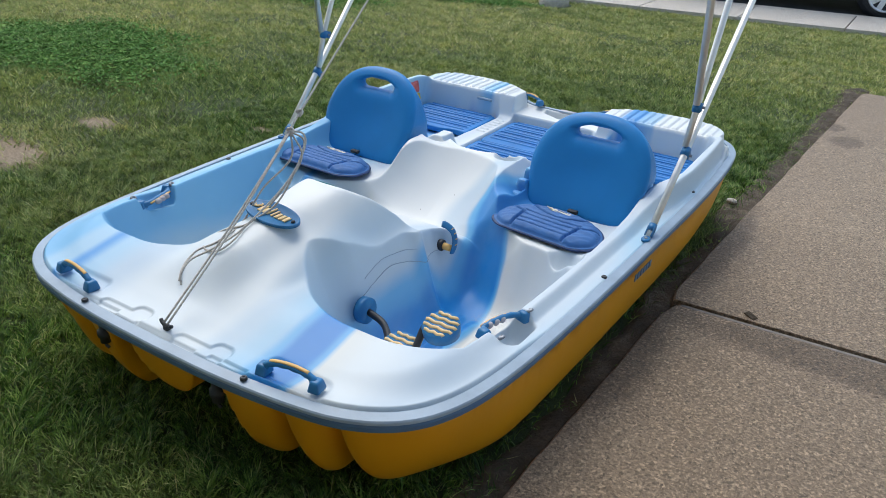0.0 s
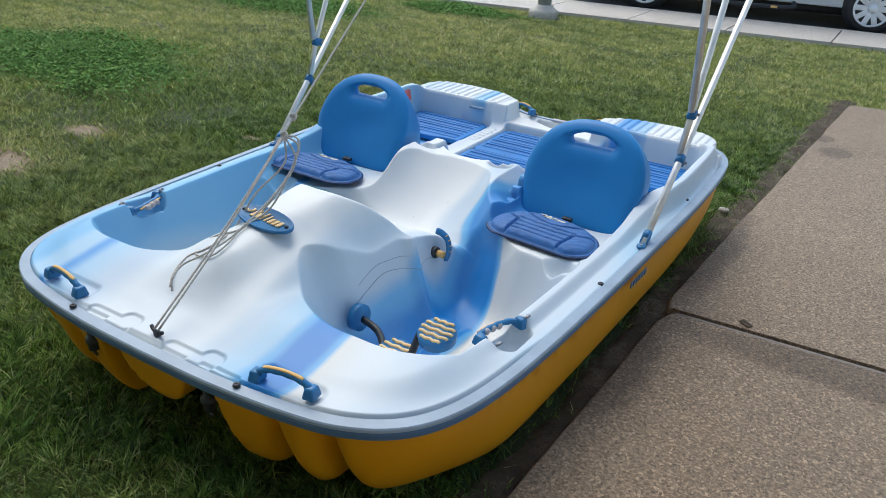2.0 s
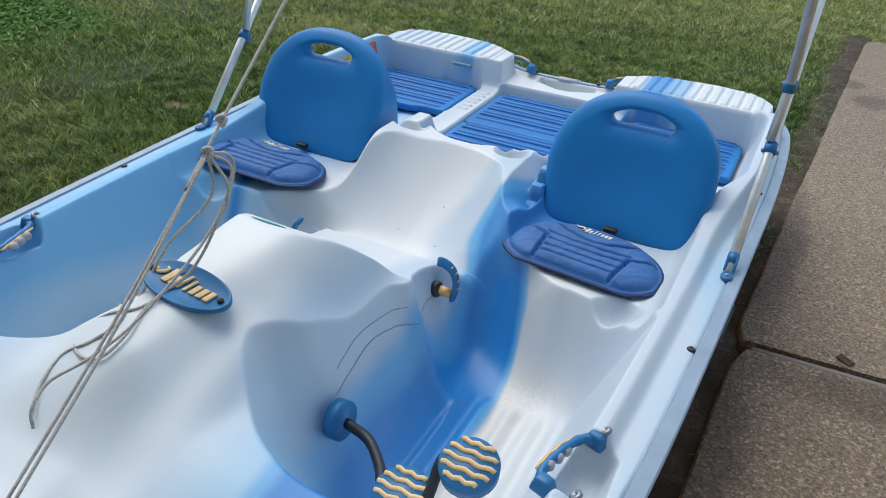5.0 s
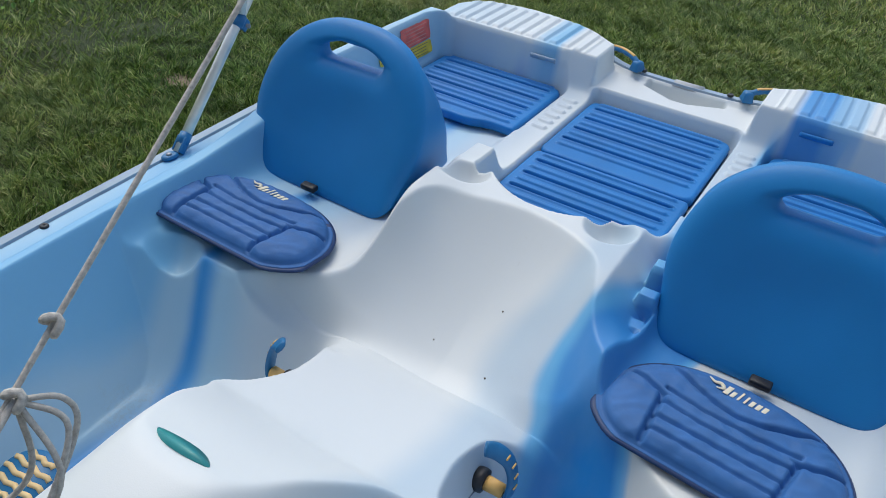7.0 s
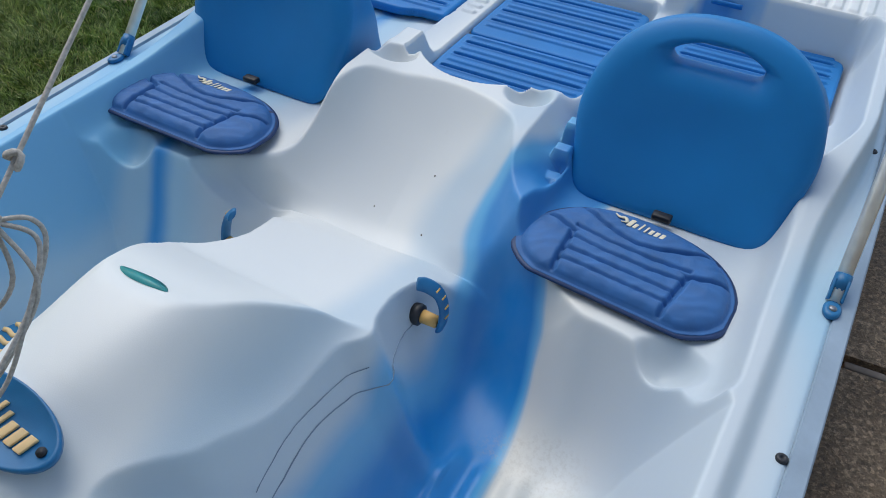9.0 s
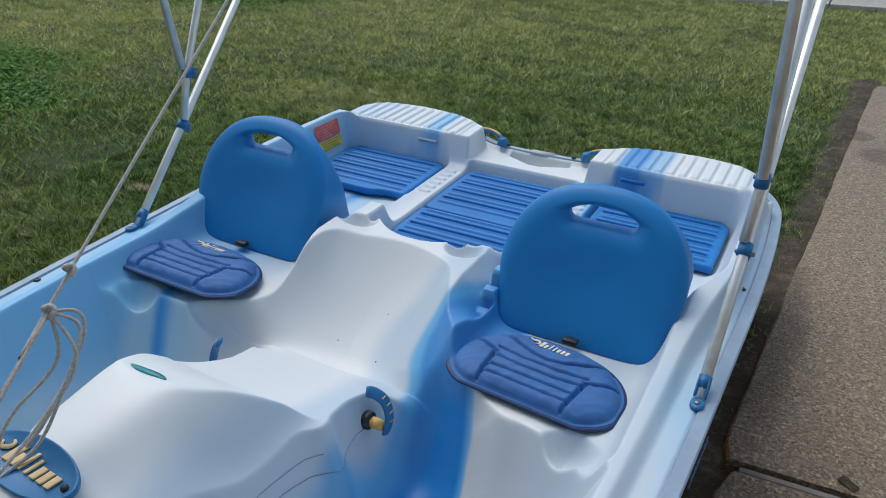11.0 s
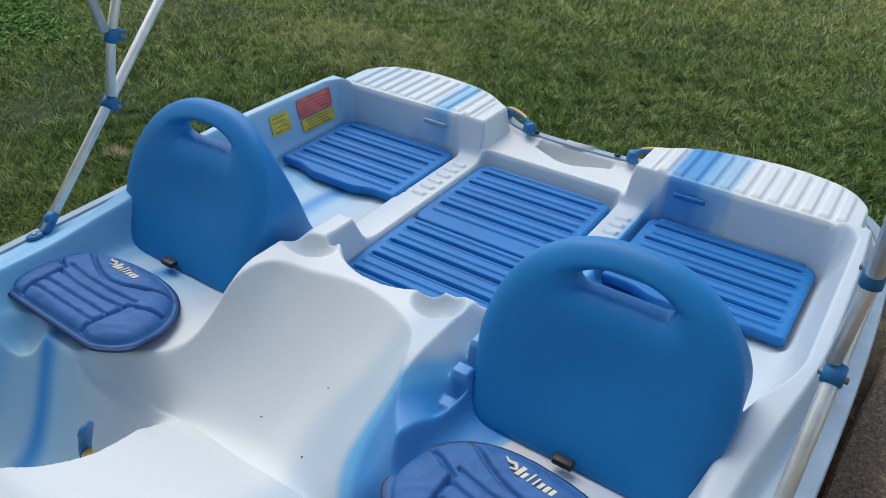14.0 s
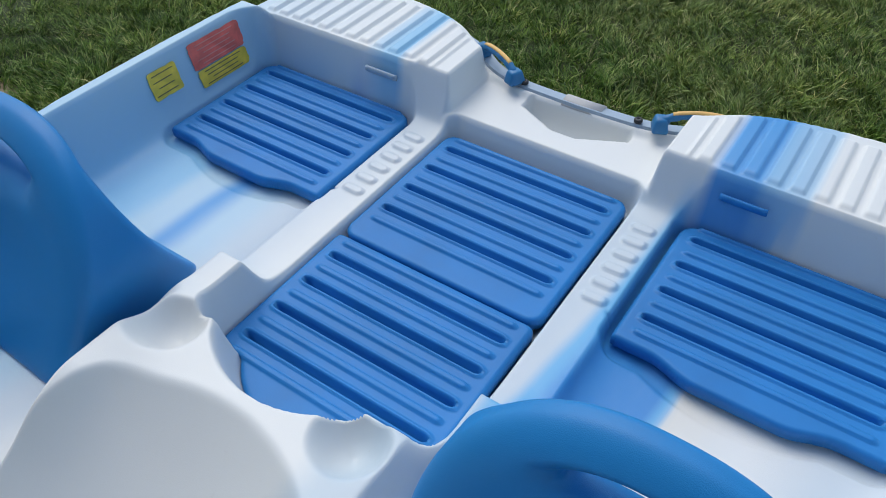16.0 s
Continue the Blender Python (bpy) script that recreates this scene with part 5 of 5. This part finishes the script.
cranks(-1, ((0.120, -0.05, -0.085), (0.205, 0.112, -0.082)),
       (((0, 0, 0), (0.04, -0.005, -0.012), (0.07, -0.03, -0.07), (0.085, -0.05, -0.095), (0.12, -0.05, -0.10)),
        ((0.135, -0.05, -0.10), (0.165, -0.04, -0.09), (0.172, 0.06, -0.085), (0.180, 0.105, -0.090), (0.21, 0.112, -0.092))))


# ---- badge, label, stickers ----
def deck_normal(x, y):
    h = 0.012
    return Vector((on_deck(x - h, y) - on_deck(x + h, y), on_deck(x, y - h) - on_deck(x, y + h), 2 * h)).normalized()


def on_deck(x, y):
    return float(deck_height(np.array([x]), np.array([y]))[0])


def badge():
    th = thing("badge", (-0.034, 0.388, on_deck(-0.034, 0.388) + 0.004), "dark blue oval name badge with pale raised lettering bars", "badge")
    th.rotation_mode = "QUATERNION"
    th.rotation_quaternion = Vector((0, 0, 1)).rotation_difference(deck_normal(-0.034, 0.388)) @ Euler((0, 0, radians(-4))).to_quaternion()
    bm = lathe_bm([(0.092, -0.004), (0.093, 0.003), (0.089, 0.005), (0.086, 0.0035)], 40)
    bmesh.ops.scale(bm, vec=(1, 0.44, 1), verts=bm.verts)
    part("badge_plate", bm, M_HANDLE, th)
    for k, (w, h) in enumerate(((0.0130, 0.032), (0.0105, 0.021), (0.0060, 0.032), (0.0060, 0.027), (0.0105, 0.021), (0.0110, 0.021), (0.0110, 0.021))):
        bm = box_bm((w, h, 0.004), (0, h / 2, 0), 0.0012)
        for v in bm.verts:
            v.co.x += 0.25 * v.co.y
        bmesh.ops.translate(bm, vec=(-0.036 + 0.0150 * k, -0.014, 0.0055), verts=bm.verts)
        part("letter_bar", bm, M_TREAD, th, "pale orange raised bar")
    mark = [(-0.066, 0.006, 0.006), (-0.060, -0.002, 0.006), (-0.050, 0.002, 0.006), (-0.046, 0.010, 0.006), (-0.052, 0.014, 0.006)]
    part("badge_mark", tube_bm(spline(mark, 4), lambda q: 0.0016 + 0.0026 * math.sin(math.pi * q), 6, flat=0.6), M_TREAD, th, "pale orange raised mark")
    for s in (-1, 1):
        part("badge_screw", cyl_bm(0.0055, 0.0055, (0.076 * s, 0, 0.002), (0.076 * s, 0, 0.007), 12, 0.001), M_BLACK, th)


badge()
seam([(0.50, 0.245), (0.56, 0.262), (0.63, 0.275), (0.70, 0.262), (0.78, 0.238), (0.86, 0.222), (0.905, 0.212)], 0.0010)
seam([(0.52, 0.285), (0.60, 0.305), (0.68, 0.298), (0.75, 0.285)], 0.0007)
leaf_bm = lathe_bm([(0.030, 0.0), (0.030, 0.0012)], 24)
for v in leaf_bm.verts:
    v.co.y *= (1 - 0.45 * (abs(v.co.x) / 0.030) ** 2)
    v.co.x += 0.25 * v.co.y
lab = part("deck_label", leaf_bm, M_TEAL, None)
lab_n = deck_normal(-0.036, 0.600)
lab.matrix_world = Matrix.Translation((-0.036, 0.600, on_deck(-0.036, 0.600) + 0.0005)) @ Vector((0, 0, 1)).rotation_difference(lab_n).to_matrix().to_4x4() @ pose(0, 0, 0, 0, 0, -6) @ Matrix.Diagonal((1.35, 0.42, 1, 1))
tagged(lab, "small teal leaf-shaped label on the white deck", "label")


def wall_x(y, z):
    """Where the inner face of the gunwale stands at that height."""
    xs = np.linspace(0.64, 0.712, 145)
    hs = deck_height(xs, np.full(145, y))
    return float(xs[np.argmax(hs > z)]) if (hs > z).any() else 0.70


def sticker(name, y0, y1, z0, z1, material, label, bars):
    """A thin film with a nibbled, peeling outline and rows of small print."""
    ym, zm = (y0 + y1) / 2, (z0 + z1) / 2
    xa, xb = wall_x(ym, z0), wall_x(ym, z1)
    th = thing(name, (-(xa + xb) / 2 + 0.0030, ym, zm), label, "sticker")
    th.rotation_euler = (0, -math.atan2(xb - xa, z1 - z0), 0)
    w, h = (y1 - y0) / 2, (z1 - z0) / 2
    edge = []
    for i in range(64):
        a = 2 * math.pi * (i + 0.5) / 64
        k = 1 / max(abs(math.cos(a)), abs(math.sin(a)))
        bite = 0.10 * max(0, noise.noise((math.cos(a) * 2.6, math.sin(a) * 2.6, y0 * 9))) + 0.03 * noise.noise((a * 7, y0 * 5, 0))
        edge.append((w * k * math.cos(a) * (1 - bite), h * k * math.sin(a) * (1 - bite)))
    n = len(edge)
    verts = [(0.0006, p, q) for p, q in edge] + [(-0.0006, p, q) for p, q in edge]
    faces = [tuple(range(n)), tuple(range(2 * n - 1, n - 1, -1))] + [(i, n + i, n + (i + 1) % n, (i + 1) % n) for i in range(n)]
    mesh_object("film", verts, faces, material, th, smooth=False)
    for k in range(bars):
        part("print_bar", box_bm((0.0010, 2 * w * (0.74 - 0.10 * (k % 3)), 0.0014), (0.0009, -0.004 * (k % 2), h * (0.70 - 1.4 * k / max(1, bars - 1)))), M_INK if material is M_YELLOW else M_FADED, th)


sticker("warning_sticker", 1.888, 2.020, 0.327, 0.380, M_RED, "faded red warning sticker inside the stern gunwale", 5)
sticker("caution_sticker", 1.890, 2.016, 0.292, 0.326, M_YELLOW, "worn yellow caution sticker below a red one", 4)
sticker("capacity_sticker", 1.785, 1.852, 0.316, 0.370, M_YELLOW, "small worn yellow capacity sticker inside the gunwale", 4)


# dark specks of dirt in the basin
for k, (x, y, r) in enumerate(((0.053, 1.106, 0.0018), (-0.064, 1.129, 0.0015), (0.020, 1.214, 0.0016))):
    speck = part("dirt_speck", lathe_bm([(r, -0.001), (r * 0.8, 0.0012)], 8), M_SOIL, None)
    speck.location = (x, y, on_deck(x, y))
    tagged(speck, "tiny dark dirt speck on the white plastic", "dirt speck", "dirt specks")


# ---- bolts, rope, cleat ----
def bolt(x, y, z):
    ob = part("rail_bolt", lathe_bm([(0.008, -0.003), (0.008, 0.001), (0.006, 0.003), (0.0025, 0.0032), (0.002, 0.0012)], 14), M_BLACK, None)
    ob.location = (x, y, z)
    tagged(ob, "small dark bolt head in the deck's flange", "bolt", "flange bolts")


for s in (-1, 1):
    bolt(0.262 * s, -0.018, 0.328)
    bolt(0.707 * s, 0.86, 0.323)
    bolt(0.728 * s, 1.62, 0.323)
    bolt(0.115 * s, 2.198, 0.330)

cleat = thing("bow_cleat", (0, 0.006, 0.334), "small black cleat on the bow deck", "cleat")
part("cleat_base", box_bm((0.014, 0.012, 0.012), (0, 0, 0.004), 0.002), M_BLACK, cleat)
part("cleat_horn", tube_bm(spline([(-0.022, 0.004, 0.016), (-0.010, 0, 0.010), (0.010, 0, 0.010), (0.022, -0.004, 0.016)], 5), 0.0045, 8), M_BLACK, cleat)


def rope():
    th = thing("bow_rope", (0, 0.006, 0.34), "thin pale doubled rope with knots tied between bow cleat and canopy", "rope")
    o = Vector((0, 0.006, 0.34))
    k1, k2 = Vector((-0.040, 0.475, 0.668)), Vector((-0.052, 0.525, 0.702))
    part("strand", tube_bm(spline([o + Vector((-0.006, 0, 0.01)), o.lerp(k1, 0.5) + Vector((-0.004, 0, -0.006)), k1], 8)[0:] and [p - o for p in spline([o + Vector((-0.006, 0, 0.01)), o.lerp(k1, 0.5) + Vector((-0.004, 0, -0.006)), k1], 8)], 0.0026, 7), M_ROPE, th)
    part("strand", tube_bm([p - o for p in spline([o + Vector((0.006, 0, 0.01)), o.lerp(k1, 0.5) + Vector((0.006, 0, -0.004)), k1], 8)], 0.0026, 7), M_ROPE, th)
    part("strand", tube_bm([p - o for p in spline([k1, k2, Vector((-0.20, 1.8, 1.59))], 6)], 0.0027, 7), M_ROPE, th)
    for k in (k1, k2):
        part("knot", tube_bm([k - o + Vector((0.007 * math.cos(a), 0.004 * math.sin(2 * a), 0.008 * math.sin(a))) for a in [i * math.pi / 6 for i in range(12)]], 0.0038, 7, True), M_ROPE, th)
    loops = [
        [k1, (-0.03, 0.46, 0.60), (-0.085, 0.41, 0.52), (-0.11, 0.36, 0.44), (-0.090, 0.29, 0.434), (-0.115, 0.257, 0.412), (-0.147, 0.228, 0.393), (-0.133, 0.173, 0.378), (-0.10, 0.13, 0.368)],
        [k1, (0.0, 0.47, 0.61), (-0.03, 0.43, 0.53), (-0.065, 0.393, 0.470), (-0.072, 0.333, 0.450), (-0.13, 0.315, 0.425), (-0.165, 0.290, 0.400), (-0.15, 0.255, 0.397), (-0.106, 0.23, 0.407), (-0.061, 0.229, 0.422), (-0.047, 0.267, 0.442), (-0.060, 0.333, 0.458), (-0.03, 0.40, 0.495), (-0.004, 0.44, 0.57), (-0.010, 0.492, 0.640), k1],
        [k1, (-0.022, 0.500, 0.660), (-0.014, 0.500, 0.632), (-0.006, 0.455, 0.585), (-0.006, 0.400, 0.545), (-0.014, 0.331, 0.505), (-0.030, 0.261, 0.465), (-0.053, 0.201, 0.44), (-0.081, 0.157, 0.42), (-0.077, 0.121, 0.40), (-0.069, 0.111, 0.375)],
    ]
    for lp in loops:
        part("loop", tube_bm([p - o for p in spline(lp, 8)], 0.0026, 7), M_ROPE, th)


rope()

drain = part("stern_drain", box_bm((0.034, 0.010, 0.004), (0, 0, 0), 0.0018), M_BLACK, None)
drain.matrix_world = pose(0.022, 2.136, on_deck(0.022, 2.136) + 0.001, 0, 0, -8)
tagged(drain, "small black drain slot in the stern hollow", "drain")
# no recess is cut: a proud tinted bar gives the grab slot's shadow line
for s in (-1, 1):
    part("grab_slot_shade", tube_bm([(0.345 * s - 0.036, 2.0575, 0.346), (0.345 * s - 0.03, 2.0565, 0.346), (0.345 * s + 0.03, 2.0565, 0.346), (0.345 * s + 0.036, 2.0575, 0.346)], 0.0065, 10, flat=0.6, up=(0, 1, 0)), M_MAT if s > 0 else M_FLANGE, paddle_boat, "tinted bar standing in for the shade of a moulded grab recess")

# drain plugs under the bow rail
for s in (-1, 1):
    th = thing("drain_plug", (0.170, -0.014, 0.252) if s > 0 else (-0.216, -0.012, 0.252), "black threaded drain plug under the bow rail", "drain plug", "drain plugs")
    part("plug_body", lathe_bm([(0.010, -0.03), (0.013, -0.028), (0.013, -0.012), (0.017, -0.010), (0.017, 0.004), (0.011, 0.006), (0.011, 0.03)], 16), M_BLACK, th)
    part("plug_tail", tube_bm([(0, 0, -0.028), (0.004, -0.003, -0.036), (0.012, -0.002, -0.040)], 0.004, 8), M_BLACK, th)

# brand bars on the yellow side
th = thing("side_lettering", (0.752, 1.02, 0.262), "dark unreadable lettering bars on the yellow hull side", "lettering")
for k in range(6):
    part("letter_bar", box_bm((0.003, 0.016, 0.022), (-0.004 + 0.001 * k, 0.022 * k, 0.0), 0.001), M_RAIL, th)


# ---- pavement lamp post and parked vehicle ----
th = thing("lamp_post", (-2.13, 6.72, 0.0), "grey metal post on a rounded concrete footing beside the pavement", "post")
part("footing", lathe_bm([(0.155, -0.05), (0.155, 0.055), (0.145, 0.075), (0.105, 0.095), (0.095, 0.125)], 8, pose(0, 0, 0, 0, 0, 22.5)), M_WALK, th, "pale concrete footing")
part("shaft", cyl_bm(0.072, 0.066, (0, 0, 0.10), (0, 0, 2.6), 20), M_POST, th)


def pickup():
    th = thing("pickup_truck", (-0.375, 8.44, 0.004), "silver-white pickup truck with alloy wheels parked at the kerb", "pickup truck")
    th.rotation_euler = (0, 0, math.atan(0.165))
    bm = box_bm((4.2, 1.80, 0.60), (0, 0.93, 0.52), 0.018, 3)
    part("body", bm, M_CARWHITE, th)
    part("cab", box_bm((2.3, 1.65, 0.75), (-0.2, 0.98, 1.16), 0.2, 4), M_CARWHITE, th)
    part("underbody", box_bm((3.9, 1.5, 0.12), (0, 1.0, 0.175), 0.03), M_CARDARK, th)
    step_bar = part("side_step", tube_bm(spline([(-0.80, 0.06, 0.23), (-0.70, -0.05, 0.175), (0.32, -0.05, 0.175), (0.42, 0.06, 0.23)], 8), 0.026, 10), M_CARDARK, th)
    for k in (-0.60, 0.22):
        part("side_marker", box_bm((0.07, 0.012, 0.025), (k, -0.079, 0.175), 0.003), M_ORANGE, step_bar)
    for wx in (-1.19, 1.19):
        part("wheel_arch", cyl_bm(0.295, 0.295, (wx, 0.4, 0.27), (wx, 0.024, 0.27), 32), M_CARDARK, th, "dark wheel arch")
        wheel = part("wheel", lathe_bm([(0.175, -0.11), (0.23, -0.11), (0.25, -0.08), (0.25, 0.08), (0.23, 0.11), (0.175, 0.11)], 36, pose(wx, 0.09, 0.250, 90, 0, 0)), M_TYRE, th, "black tyre")
        part("rim", lathe_bm([(0.195, -0.10), (0.195, 0.112), (0.185, 0.116), (0.165, 0.085), (0.02, 0.08)], 32, pose(wx, 0.09, 0.250, 90, 0, 0)), M_CARDARK, wheel)
        for k in range(10):
            a = 2 * math.pi * k / 10
            bar = box_bm((0.13, 0.058, 0.02), (0.112, 0, 0.105), 0.008)
            bmesh.ops.transform(bar, matrix=pose(wx, 0.09, 0.250, 90, 0, 0) @ Matrix.Rotation(a, 4, "Z"), verts=bar.verts)
            part("spoke", bar, M_RIM, wheel, "bright alloy spoke")
        part("hub", cyl_bm(0.06, 0.05, (wx, -0.0, 0.250), (wx, -0.03, 0.250), 20, 0.005), M_RIM, wheel)
        part("rim_lip", tube_bm([(wx + 0.180 * math.cos(i * math.pi / 16), -0.025, 0.250 + 0.180 * math.sin(i * math.pi / 16)) for i in range(32)], 0.012, 8, True, up=(0, 1, 0)), M_RIM, wheel)


pickup()
pebble = part("pebble", lathe_bm([(0.012, -0.008), (0.020, 0.0), (0.017, 0.010), (0.006, 0.014)], 14, Matrix.Diagonal((1.2, 0.8, 1, 1))), M_WALK, None)
pebble.location = (0.735, 2.414, 0.014)
tagged(pebble, "pale pebble lying on the bare soil", "pebble")
leaf = part("dead_leaf", box_bm((0.04, 0.02, 0.004), (0, 0, 0), 0.001), M_SOIL, None)
leaf.matrix_world = pose(1.03, 1.425, 0.034, 10, 8, -30)
tagged(leaf, "small dark dead leaf lying on the concrete", "leaf")
